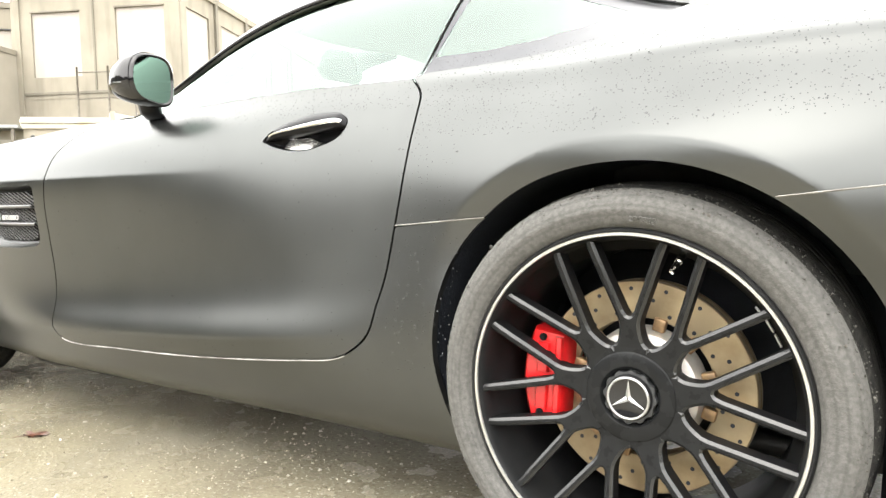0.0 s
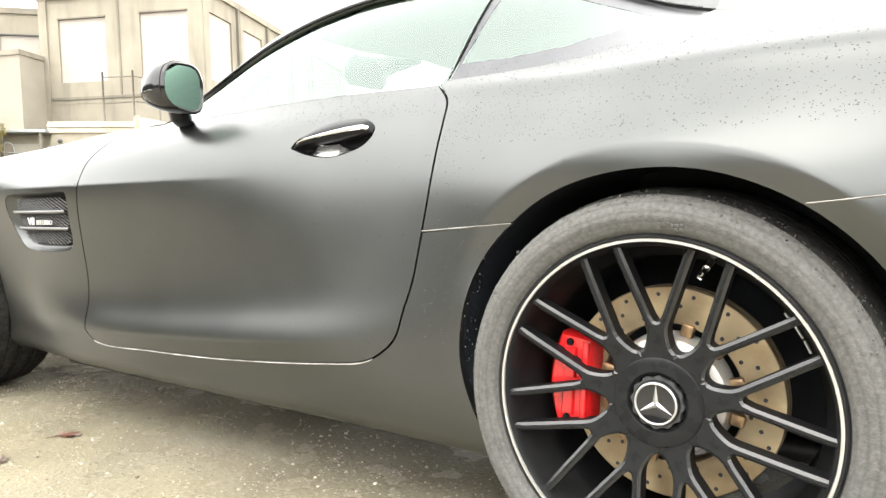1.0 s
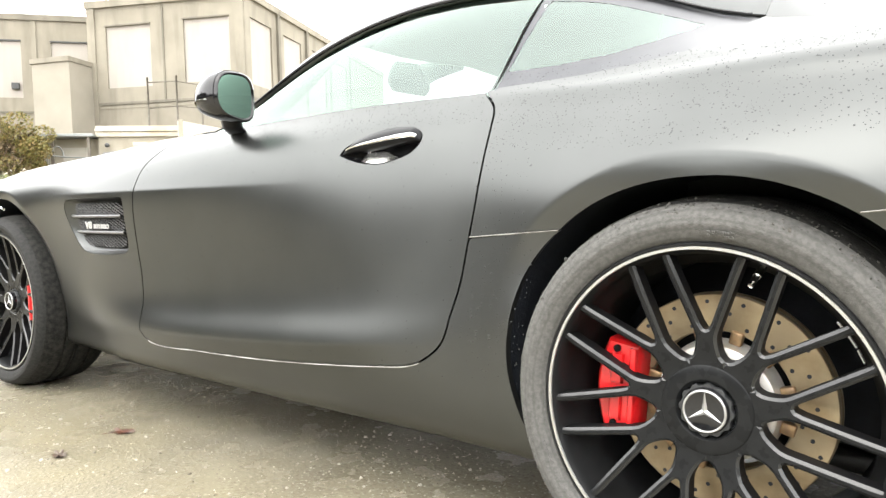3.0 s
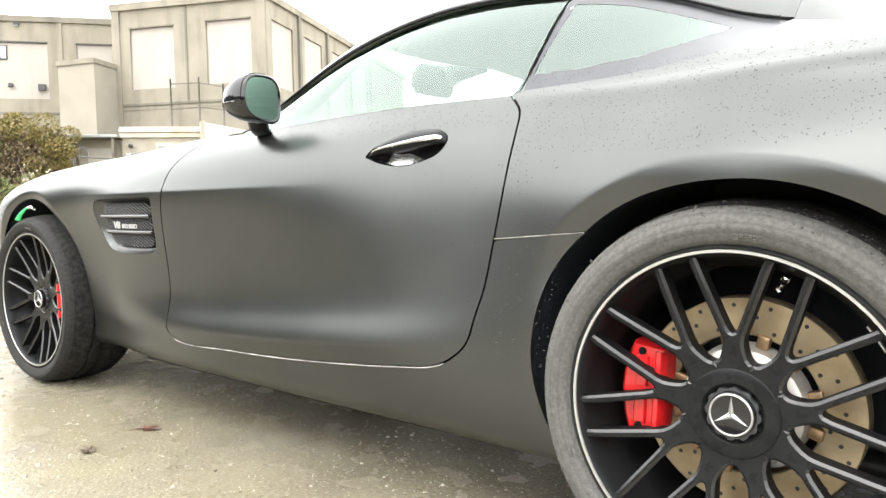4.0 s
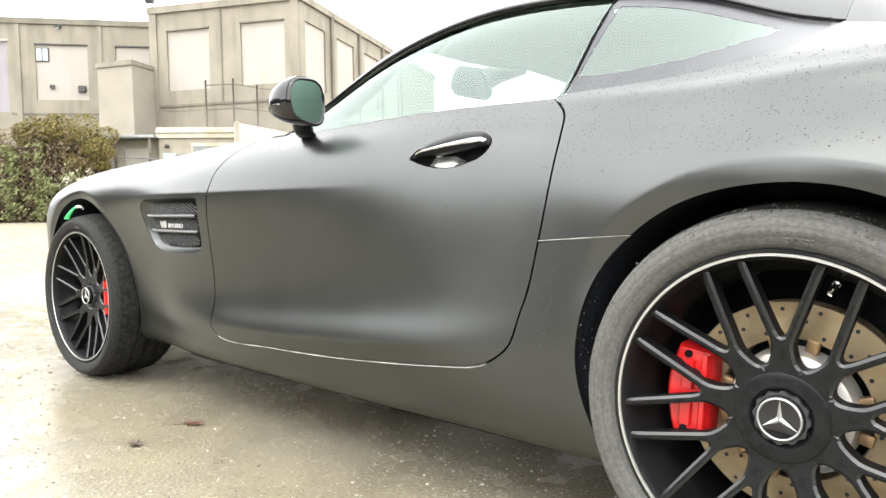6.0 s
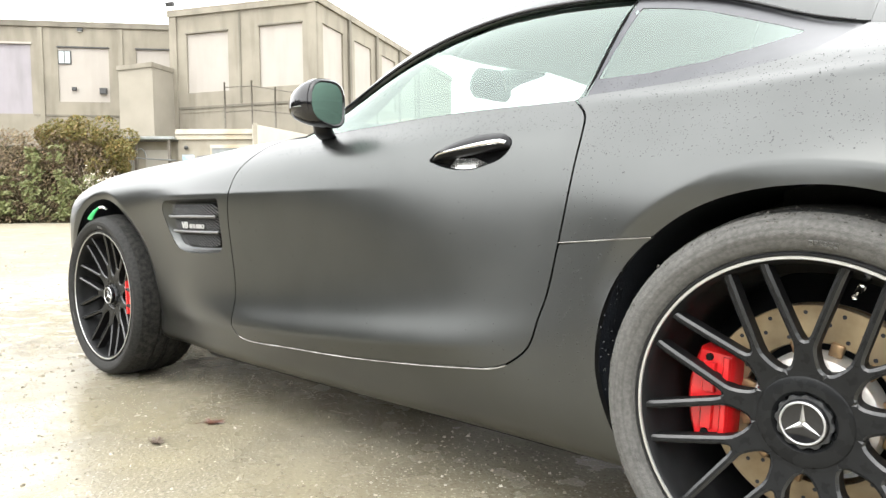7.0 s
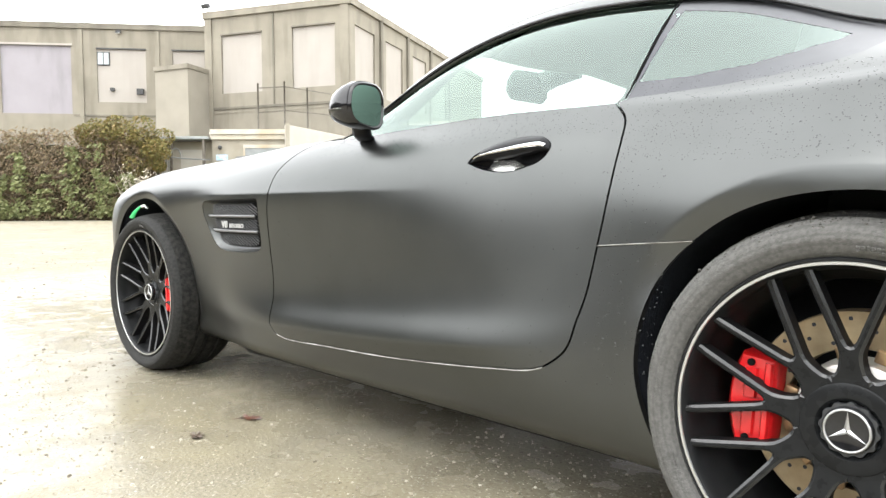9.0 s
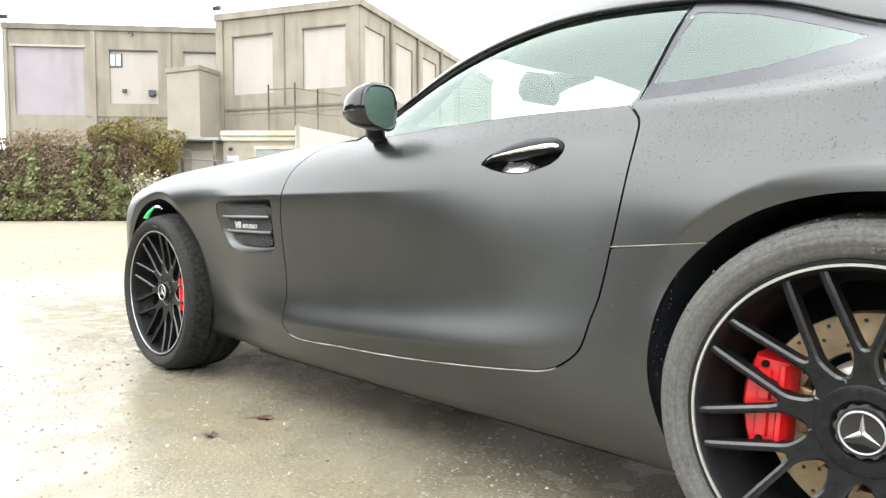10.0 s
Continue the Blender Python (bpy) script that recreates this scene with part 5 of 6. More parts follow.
grit_m = island_mat("loose_grit", [(0.36, 0.33, 0.27), (0.24, 0.21, 0.16), (0.09, 0.075, 0.055), (0.28, 0.25, 0.19), (0.44, 0.41, 0.35)], 0.7)
gravel(9000, (-3.4, 0.3), (-1.0, 0.45), 0.0023, 11, "loose_grit", "pale and dark grit scattered over the concrete", grit_m)
gravel(9000, (-14.0, -2.8), (-2.0, 8.0), 0.0065, 12, "loose_gravel", "pale gravel scattered over the yard", grit_m)


# fallen leaves
def fallen_leaf(x, y, size, turn, tilt, material, seed):
    rng = np.random.default_rng(seed)
    bm = bmesh.new()
    lobes = 7
    rim = []
    for i in range(lobes * 4):
        a = 2 * math.pi * i / (lobes * 4)
        r = size * (0.55 + 0.40 * abs(math.cos(a * lobes / 2)) ** 1.5) * rng.uniform(0.85, 1.1)
        rim.append(bm.verts.new((r * math.cos(a), r * math.sin(a) * 0.62, 0.004 + 0.010 * rng.uniform(0, 1) * (r / size))))
    mid = bm.verts.new((0, 0, 0.006))
    for i in range(len(rim)):
        bm.faces.new((rim[i], rim[(i + 1) % len(rim)], mid))
    tube(bm, [(0, 0, 0.006), (-size * 0.7, -size * 0.2, 0.006), (-size * 1.5, -size * 0.35, 0.003)], 0.0012, 5)
    ob = part("fallen_leaf", bm, material, None)
    ob.matrix_basis = pose(x, y, ground_height(x, y) - 0.002, tilt, 0, turn)
    return tagged(ob, "curled wet brown leaf lying on the concrete", "leaf", "fallen leaves")


leaf_m = mat("wet_brown_leaf", (0.10, 0.035, 0.018), 0.4, 0.0, (0.06, 0.03, 0.02), 60, 0.4, 250)
leaf_d = mat("dark_wet_leaf", (0.075, 0.05, 0.032), 0.4, 0.0, (0.05, 0.032, 0.022), 60, 0.4, 250)
fallen_leaf(-1.70, -0.03, 0.042, 30, 4, leaf_m, 1)
fallen_leaf(-1.655, -0.235, 0.036, -20, 0, leaf_d, 2)
leaf_p = mat("bleached_wet_leaf", (0.205, 0.172, 0.150), 0.35, 0.0, (0.160, 0.130, 0.112), 40, 0.3, 250)
pale_leaf = fallen_leaf(-1.735, -0.675, 0.050, 60, 0, leaf_p, 3)
pale_leaf.matrix_basis = pale_leaf.matrix_basis @ Matrix.Diagonal((1, 1, 0.3, 1))
tagged(pale_leaf, "bleached flat leaf stuck to the wet concrete", "leaf", "fallen leaves")


# ---- buildings ----
def streaked(name, base, second, stain):
    """Concrete with blotches and stains that run down it."""
    m = mat(name, base, 0.9, 0.0, second, 0.8, 0.3, 30, detail=9)
    n, l = m.node_tree.nodes, m.node_tree.links
    b = n["Principled BSDF"]
    src = b.inputs["Base Color"].links[0].from_socket
    co, mp, ns, mr, mx = n.new("ShaderNodeTexCoord"), n.new("ShaderNodeMapping"), n.new("ShaderNodeTexNoise"), n.new("ShaderNodeMapRange"), n.new("ShaderNodeMix")
    mp.inputs["Scale"].default_value = (1.5, 1.5, 0.30)
    ns.inputs["Scale"].default_value, ns.inputs["Detail"].default_value = 1.0, 8
    mr.inputs[1].default_value, mr.inputs[2].default_value, mr.inputs[4].default_value = 0.48, 0.74, 0.7
    mx.data_type = "RGBA"
    mx.inputs[7].default_value = (*stain, 1)
    l.new(co.outputs["Object"], mp.inputs[0])
    l.new(mp.outputs[0], ns.inputs["Vector"])
    l.new(ns.outputs["Fac"], mr.inputs[0])
    l.new(mr.outputs[0], mx.inputs[0])
    l.new(src, mx.inputs[6])
    l.new(mx.outputs[2], b.inputs["Base Color"])
    return m


concrete = streaked("stained_concrete", (0.236, 0.214, 0.170), (0.200, 0.181, 0.142), (0.128, 0.113, 0.088))
concrete_dark = streaked("weathered_concrete_band", (0.172, 0.155, 0.122), (0.132, 0.120, 0.096), (0.092, 0.083, 0.067))
render_pale = streaked("pale_infill_panel", (0.330, 0.305, 0.274), (0.315, 0.289, 0.258), (0.285, 0.259, 0.228))
shutter_m = streaked("faded_lilac_shutter", (0.268, 0.250, 0.266), (0.246, 0.228, 0.243), (0.196, 0.182, 0.190))
dark_m = mat("dark_metal", (0.03, 0.03, 0.03), 0.6, 0.0, (0.05, 0.05, 0.05), 20)
pipe_m = mat("weathered_steel_pipe", (0.16, 0.145, 0.12), 0.6, 0.3, (0.10, 0.085, 0.07), 8)
window_m = mat("window_pane", (0.34, 0.37, 0.37), 0.12, 0.0)
roofing = mat("flat_roof_felt", (0.12, 0.12, 0.115), 0.9, 0.0, (0.16, 0.155, 0.15), 1.5, 0.3, 20)


def wall_frame(p, q):
    """A frame on a wall from p to q: x along it, y into it, z up."""
    u = Vector((q[0] - p[0], q[1] - p[1], 0)).normalized()
    w = Vector((-u.y, u.x, 0))
    return Matrix((u, w, Vector((0, 0, 1)))).transposed().to_4x4(), u, w


def wall_panels(parent, p, q, length, height, thick, openings, material, name="wall"):
    """A wall with real openings, out of piers and lintels butted end to end. openings: (s0, s1, z0, z1), from left to right."""
    turn, u, w = wall_frame(p, q)
    m = Matrix.Translation((p[0], p[1], 0)) @ turn
    pieces, s = [], 0.0
    for a, b, z0, z1 in sorted(openings):
        pieces += [((s, 0, -0.3), (a, thick, height)), ((a, 0, -0.3), (b, thick, z0)), ((a, 0, z1), (b, thick, height))]
        s = b
    pieces.append(((s, 0, -0.3), (length, thick, height)))
    for lo, hi in pieces:
        bm = bmesh.new()
        box(bm, lo, hi, 0, m)
        ob = part("wall_panel", bm, material, parent, smooth=False)
    return m, ob


def slab(parent, m, lo, hi, material, name, label="", bevel=0.0):
    bm = bmesh.new()
    box(bm, lo, hi, bevel, m)
    return part(name, bm, material, parent, label, smooth=False)


A, B = (-36.83, 16.93), (-28.91, 20.81)
SIDE = Vector((-0.44, 0.898, 0))
factory = thing("factory_block", "stained concrete two-storey factory block with pale blanked windows", "building", at=(-33, 22, 0))
HB = 11.45
ab = [(1.0, 3.58, 7.0, 10.14), (5.45, 7.98, 7.05, 10.2)]
m_ab, _ = wall_panels(factory, A, B, 8.82, HB, 0.35, ab, concrete)
for s0, s1, z0, z1 in ab:
    slab(factory, m_ab, (s0, 0.10, z0), (s1, 0.2, z1), render_pale, "window_infill", "pale blanked window panel")
    slab(factory, m_ab, (s0 - 0.03, -0.05, z1 + 0.003), (s1 + 0.03, 0.09, z1 + 0.07), concrete_dark, "lintel")
for s0, s1 in ((-0.02, 0.42), (8.35, 8.80)):
    slab(factory, m_ab, (s0, -0.10, -0.3), (s1, -0.003, HB - 0.35), concrete, "pilaster")
slab(factory, m_ab, (4.27, -0.05, 6.3), (4.36, -0.003, HB - 0.35), concrete_dark, "downpipe")
slab(factory, m_ab, (0.45, -0.06, 6.14), (8.32, -0.003, 6.26), concrete_dark, "string_course")
slab(factory, m_ab, (0.45, -0.03, 5.93), (8.32, -0.003, 5.99), concrete, "string_course")
slab(factory, m_ab, (-0.12, -0.14, HB - 0.34), (8.93, 0.30, HB + 0.02), concrete, "parapet")
bc = [(0.62, 3.05, 6.9, 10.23), (4.55, 7.0, 6.9, 10.23), (8.65, 11.0, 6.9, 10.23), (12.6, 15.0, 6.9, 10.23)]
bq = (B[0] + SIDE.x, B[1] + SIDE.y)
m_bc, _ = wall_panels(factory, B, bq, 24.0, HB, 0.35, bc, concrete)
for s0, s1, z0, z1 in bc:
    slab(factory, m_bc, (s0, 0.10, z0), (s1, 0.2, z1), render_pale, "window_infill", "pale blanked window panel")
for s in (3.75, 7.72, 11.7, 15.6):
    slab(factory, m_bc, (s - 0.13, -0.14, -0.3), (s + 0.13, -0.003, HB - 0.1), concrete_dark, "pilaster")
slab(factory, m_bc, (-0.1, -0.14, HB - 0.34), (24.0, 0.30, HB + 0.02), concrete, "parapet")
slab(factory, m_bc, (0.4, -0.06, 6.14), (24.0, -0.003, 6.26), concrete_dark, "string_course")
slab(factory, m_ab, (-0.1, 0.36, HB - 0.6), (8.4, 24.0, HB - 0.4), roofing, "roof")
slab(factory, m_ab, (-0.1, 0.36, -0.3), (0.2, 24.0, HB - 0.05), concrete, "wall")

D, E = (-47.04, 8.75), (-39.74, 18.34)
wing_b = thing("warehouse_wing", "stained concrete warehouse wing with a lilac shutter and blanked windows", "building", at=(-44, 14, 0))
HW = 11.5
de = [(0.55, 4.42, 6.27, 10.2), (5.85, 8.6, 6.98, 10.06), (10.1, 11.95, 7.0, 10.05)]
m_de, _ = wall_panels(wing_b, D, E, 12.3, HW, 0.35, de, concrete)
slab(wing_b, m_de, (0.55, 0.09, 6.27), (4.42, 0.18, 10.2), shutter_m, "shutter", "faded lilac roller shutter panel")
slab(wing_b, m_de, (0.35, -0.06, 10.2), (4.5, -0.003, 10.32), render_pale, "shutter_rail", "pale rail above the shutter")
for s0, s1, z0, z1 in de[1:]:
    slab(wing_b, m_de, (s0, 0.08, z0), (s1, 0.18, z1), render_pale, "window_infill", "pale blanked window panel")
    slab(wing_b, m_de, (s0 - 0.03, -0.04, z1), (s1 + 0.03, 0.07, z1 + 0.07), dark_m, "lintel")
win = slab(wing_b, m_de, (5.86, 0.02, 9.12), (6.56, 0.078, 9.90), dark_m, "window", "small dark two-pane window")
for a, b in ((5.91, 6.19), (6.24, 6.51)):
    slab(win, m_de, (a, -0.012, 9.17), (b, 0.017, 9.85), window_m, "pane")
for s, z, k in ((6.68, 7.72, 0.11), (8.25, 7.62, 0.19)):
    slab(wing_b, m_de, (s - k, -0.12, z - k * 0.9), (s + k, 0.078, z + k * 0.9), dark_m, "wall_vent", "small dark wall vent", 0.02)
slab(wing_b, m_de, (6.98, -0.18, 10.98), (7.26, -0.003, 11.16), dark_m, "wall_light", "small wall light", 0.03)
slab(wing_b, m_de, (7.02, -0.185, 10.96), (7.22, -0.02, 10.978), badge_white, "light_lens", "pale lamp lens")
for s in (-0.02, 4.85, 9.15):
    slab(wing_b, m_de, (s, -0.09, -0.3), (s + 0.24, -0.003, HW - 0.32), concrete, "pilaster")
slab(wing_b, m_de, (-0.1, -0.12, HW - 0.30), (12.3, 0.30, HW + 0.02), concrete_dark, "parapet")
slab(wing_b, m_de, (4.5, -0.05, 6.14), (12.3, -0.003, 6.24), concrete_dark, "string_course")
slab(wing_b, m_de, (-0.1, 0.36, HW - 0.6), (12.3, 14.0, HW - 0.4), roofing, "roof")
slab(wing_b, m_de, (-0.1, 0.36, -0.3), (0.2, 14.0, HW), concrete, "wall")
for m, s, h, nm in ((m_de, 0.1, HW, "wing"), (m_ab, 0.1, HB, "block")):
    p = m @ Vector((s, 0.1, h))
    lamp = thing("floodlight", "small dark floodlight on the roof parapet", "floodlight", "roof floodlights", at=p)
    bm = bmesh.new()
    tube(bm, [p, p + Vector((0, 0, 0.30))], 0.025, 6)
    part("bracket", bm, dark_m, lamp)
    bm = bmesh.new()
    box(bm, (-0.22, -0.16, 0.28), (0.22, 0.10, 0.52), 0.03, Matrix.Translation(p) @ m.to_3x3().to_4x4() @ pose(0, 0, 0, 25, 0, 0))
    part("housing", bm, dark_m, lamp, smooth=False)

annex = thing("annex", "plain pale concrete stair annex against the warehouse", "building", at=(-37, 16, 0))
an = [Vector((-37.9, 14.5, 0)), Vector((-35.74, 15.35, 0)), Vector((-37.6, 18.6, 0)), Vector((-39.8, 17.7, 0))]
bm = bmesh.new()
lo_v, hi_v = [bm.verts.new(p - Vector((0, 0, 0.3))) for p in an], [bm.verts.new(p + Vector((0, 0, 8.10))) for p in an]
for i in range(4):
    bm.faces.new((lo_v[i], lo_v[(i + 1) % 4], hi_v[(i + 1) % 4], hi_v[i]))
bm.faces.new(hi_v)
part("wall", bm, mat("plain_annex_concrete", (0.264, 0.240, 0.196), 0.9, 0.0, (0.232, 0.212, 0.172), 0.8, 0.2, 30), annex, smooth=False)
bm = bmesh.new()
c = sum(an, Vector()) / 4
lo_v = [bm.verts.new(c + (p - c) * 1.045 + Vector((0, 0, 8.103))) for p in an]
hi_v = [bm.verts.new(v.co + Vector((0, 0, 0.24))) for v in lo_v]
for i in range(4):
    bm.faces.new((lo_v[i], lo_v[(i + 1) % 4], hi_v[(i + 1) % 4], hi_v[i]))
bm.faces.new(hi_v)
bm.faces.new(lo_v[::-1])
part("coping", bm, concrete, annex, smooth=False)

# pipe rails in front of the block
rails = thing("pipe_railing", "rusty scaffold pipe railing before the concrete block", "railing", at=m_ab @ Vector((5, -1.2, 4.4)))
for s, top in ((3.9, 7.25), (5.5, 7.25), (6.85, 6.85)):
    bm = bmesh.new()
    tube(bm, [m_ab @ Vector((s, -0.9, 3.6)), m_ab @ Vector((s, -0.9, top))], 0.045, 8)
    part("post", bm, pipe_m, rails)
for z0, z1, z2 in ((7.0, 6.98, 6.45), (5.72, 5.76, 5.4)):
    for a, b, za, zb in ((3.9, 5.5, z0, z1), (5.5, 8.2, z1, z2)):
        bm = bmesh.new()
        tube(bm, [m_ab @ Vector((a, -0.9, za)), m_ab @ Vector((b, -0.9, zb))], 0.028, 6)
        part("rail", bm, pipe_m, rails)


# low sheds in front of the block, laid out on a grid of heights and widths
def yz(y, d=30.0):
    return 0.676 + d * (371.7 - y) / 1241.0


def xs_(x, d=30.0):
    return (x - 784) / 1241.0 * d


LOT = Matrix.Translation(lot(0, 30.0)) @ Matrix((RIGHT, AHEAD, Vector((0, 0, 1)))).transposed().to_4x4()
shed_wall = mat("pale_shed_boards", (0.296, 0.272, 0.220), 0.8, 0.0, (0.248, 0.224, 0.176), 2.0, 0.2, 30)
shed_white = mat("white_shed_wall", (0.400, 0.376, 0.328), 0.8, 0.0, (0.360, 0.336, 0.288), 1.2, 0.1, 30)
fascia_m = mat("weathered_white_fascia", (0.416, 0.392, 0.336), 0.7, 0.0, (0.352, 0.288, 0.192), 1.3, 0.1, 30)
galv = mat("galvanised_sheet", (0.256, 0.268, 0.264), 0.45, 0.5, (0.208, 0.220, 0.216), 3.0)
shed = thing("low_shed", "low pale shed with a roller door and weathered fascia", "shed", at=lot(xs_(450), 31))
slab(shed, LOT, (xs_(396), 0.0, 0.0), (xs_(532), 5.0, yz(246)), shed_wall, "wall")
for i, (y0, y1, p) in enumerate(((250, 242, 0.10), (241.5, 236.5, 0.16), (236, 232, 0.05))):
    slab(shed, LOT, (xs_(393), -p, yz(y0)), (xs_(530), 0.0 - 0.003, yz(y1)), fascia_m, "fascia_board", "weathered white fascia board", 0.01)
slab(shed, LOT, (xs_(393), 0.0, yz(245.5)), (xs_(532), 5.0, yz(236)), galv, "roof")
slab(shed, LOT, (xs_(454), -0.05, 0.1), (xs_(526), -0.003, yz(265)), galv, "roller_door", "grey roller door")
slab(shed, LOT, (xs_(451), -0.09, yz(264.8)), (xs_(528), -0.003, yz(259)), fascia_m, "door_head")
for x in (452.5, 527):
    slab(shed, LOT, (xs_(x - 1.4), -0.08, 0.1), (xs_(x + 1.4), -0.053, yz(264.9)), fascia_m, "door_jamb")
slab(shed, LOT, (xs_(403), -0.04, yz(286)), (xs_(423), -0.003, yz(276)), mat("blue_sign", (0.20, 0.34, 0.50), 0.5, 0.0, (0.45, 0.55, 0.62), 6), "sign", "small blue wall sign")
bm = bmesh.new()
lathe(bm, [(0.0, -0.2), (0.07, -0.2), (0.09, -0.12), (0.06, 0.0)], 16)
bm.transform(LOT @ Matrix.Translation((xs_(411), -0.01, yz(264))))
part("wall_lamp", bm, dark_m, shed, "round dark wall lamp")
lean = thing("lean_to", "grey sheet-roofed lean-to with a pale door", "shed", at=lot(xs_(345), 30.5))
slab(lean, LOT, (xs_(300), -0.5, yz(251)), (xs_(395), 3.0, yz(246)), galv, "roof", "grey sheet roof", 0.02)
slab(lean, LOT, (xs_(312), 0.4, 0.0), (xs_(392), 3.0, yz(251.5)), shed_wall, "wall")
slab(lean, LOT, (xs_(335), 0.36, 0.2), (xs_(377), 0.397, yz(266)), shed_white, "door", "pale door")
for x in (307, 330, 386):
    slab(lean, LOT, (xs_(x) - 0.05, -0.42, 0.0), (xs_(x) + 0.05, -0.32, yz(251.5)), pipe_m, "post")
for x in range(312, 330, 3):
    slab(lean, LOT, (xs_(x), -0.38, 0.2), (xs_(x) + 0.045, -0.35, yz(262)), galv, "picket")
bm = bmesh.new()
tube(bm, [LOT @ Vector((xs_(310), -0.6, yz(279))), LOT @ Vector((xs_(350), -0.6, yz(284))), LOT @ Vector((xs_(400), -0.6, yz(287)))], 0.03, 6)
part("handrail", bm, galv, lean)
for x in (316, 341):
    bm = bmesh.new()
    tube(bm, [LOT @ Vector((xs_(x + 9 * math.cos(t)), -0.6, yz(282 - 15 * math.sin(t)))) for t in np.linspace(0, math.pi, 10)], 0.022, 6)
    part("hoop", bm, galv, lean)
white = thing("boundary_wall", "plain white rendered boundary wall", "wall", at=lot(xs_(600), 30))
bm = bmesh.new()
a, b = lot(xs_(533), 29.6), lot(xs_(760, 40), 40)
q = Vector((b.x - a.x, b.y - a.y, 0)).normalized().cross(Vector((0, 0, 1))) * -0.2
pts = [(a, yz(226)), (b, yz(226) - 0.25)]
vs = [bm.verts.new(Vector((p.x, p.y, z)) + o) for o in (Vector(), q) for p, h in pts for z in (0.0, h)]
for f in ((0, 2, 3, 1), (4, 5, 7, 6), (0, 1, 5, 4), (2, 6, 7, 3), (1, 3, 7, 5)):
    bm.faces.new([vs[i] for i in f])
bmesh.ops.recalc_face_normals(bm, faces=bm.faces[:])
part("wall", bm, shed_white, white, smooth=False)
slab(white, LOT, (xs_(529), -0.5, 0.0), (xs_(535), -0.35, yz(224)), shed_wall, "end_post")


# ---- greenery ----
def foliage(name, count, place, size, material, seed, parent=None):
    """Many small leaves in one mesh; place(rng) gives each leaf's spot."""
    rng = np.random.default_rng(seed)
    verts, faces = [], []
    for _ in range(count):
        c = place(rng)
        if c is None:
            continue
        d = Vector(rng.normal(size=3)).normalized()
        u = d.orthogonal().normalized()
        w = d.cross(u)
        r = size * rng.uniform(0.6, 1.4)
        k = len(verts)
        fold = d * r * 0.25
        verts += [c + u * r, c + w * r * 0.55 + fold, c - u * r, c - w * r * 0.55 + fold]
        faces += [(k, k + 1, k + 2), (k, k + 2, k + 3)]
    me = bpy.data.meshes.new(name)
    me.from_pydata([tuple(v) for v in verts], [], faces)
    me.materials.append(material)
    ob = new(name, me)
    if parent:
        ob.parent = parent
        ob.matrix_parent_inverse = Matrix.Translation(-parent.location)
    return ob


bramble = island_mat("bramble_leaves", [(0.085, 0.072, 0.034), (0.165, 0.116, 0.066), (0.125, 0.090, 0.050), (0.125, 0.124, 0.050), (0.205, 0.160, 0.095), (0.150, 0.092, 0.058)], 0.7)
ivy = island_mat("ivy_leaves", [(0.088, 0.104, 0.032), (0.150, 0.172, 0.060), (0.235, 0.250, 0.115), (0.115, 0.122, 0.046), (0.185, 0.196, 0.074)], 0.6)
shrub_leaf = island_mat("shrub_leaves", [(0.090, 0.086, 0.018), (0.165, 0.142, 0.034), (0.120, 0.104, 0.024), (0.200, 0.128, 0.036), (0.070, 0.080, 0.022)], 0.55)
dry = island_mat("dry_vines", [(0.205, 0.152, 0.088), (0.140, 0.105, 0.060), (0.285, 0.230, 0.145), (0.175, 0.112, 0.066)], 0.8)
twig_m = mat("bare_twigs", (0.10, 0.07, 0.05), 0.8, 0.0, (0.15, 0.11, 0.08), 20)


def hedge_top(s):
    return 3.45 + 0.26 * noise.noise(Vector((s * 0.9, 1.0, 0))) + 0.28 * noise.noise(Vector((s * 2.3, 4.0, 0)))


hedge = thing("bramble_hedge", "tall overgrown bramble hedge with green ivy and dry brown vines", "hedge", at=lot(-16, 29))


def hedge_spot(rng):
    s = rng.uniform(-24.0, -11.2)
    t = rng.uniform(0, 1) ** 0.8
    h = hedge_top(s)
    front = 27.9 + 0.8 * noise.noise(Vector((s * 1.1, t * 3, 7.0))) + 0.35 * t
    d = front + rng.exponential(0.22)
    gap = noise.noise(Vector((s * 1.6, t * 5, 2.0)))
    if gap < -0.08 and rng.uniform() < 0.85:
        return None
    return lot(s, d, rise(*lot(s, d).xy) + t * h)


foliage("bramble_leaves", 21000, hedge_spot, 0.062, bramble, 21, hedge)


def ivy_spot(rng):
    base = (-18.6, -17.9, -16.9, -16.2, -15.3, -14.2, -13.3, -12.6, -11.9, -21.0)[rng.integers(10)]
    tall = {-17.9: 2.9, -16.2: 2.6, -14.2: 2.9, -13.3: 3.0, -12.6: 1.7}.get(base, 1.8)
    t = rng.uniform(0.05, 1)
    s = base + 0.35 * noise.noise(Vector((base, t * 2.5, 1.0))) + rng.normal() * 0.24 * (1.15 - 0.6 * t)
    if noise.noise(Vector((s * 2.2, t * 6, 5.0))) < -0.1:
        return None
    d = 27.60 + 0.4 * noise.noise(Vector((s * 1.1, t * 3, 7.0))) + rng.exponential(0.12)
    return lot(s, d, rise(*lot(s, d).xy) + t * tall)


foliage("ivy_leaves", 7000, ivy_spot, 0.085, ivy, 22, hedge)


def dry_spot(rng):
    s = rng.uniform(-24, -11.6)
    h = hedge_top(s)
    z = h * (rng.uniform(0.55, 1.06) if rng.uniform() < 0.55 else rng.uniform(0.0, 0.55))
    return lot(s, 27.8 + rng.exponential(0.3), 0.2 + z)


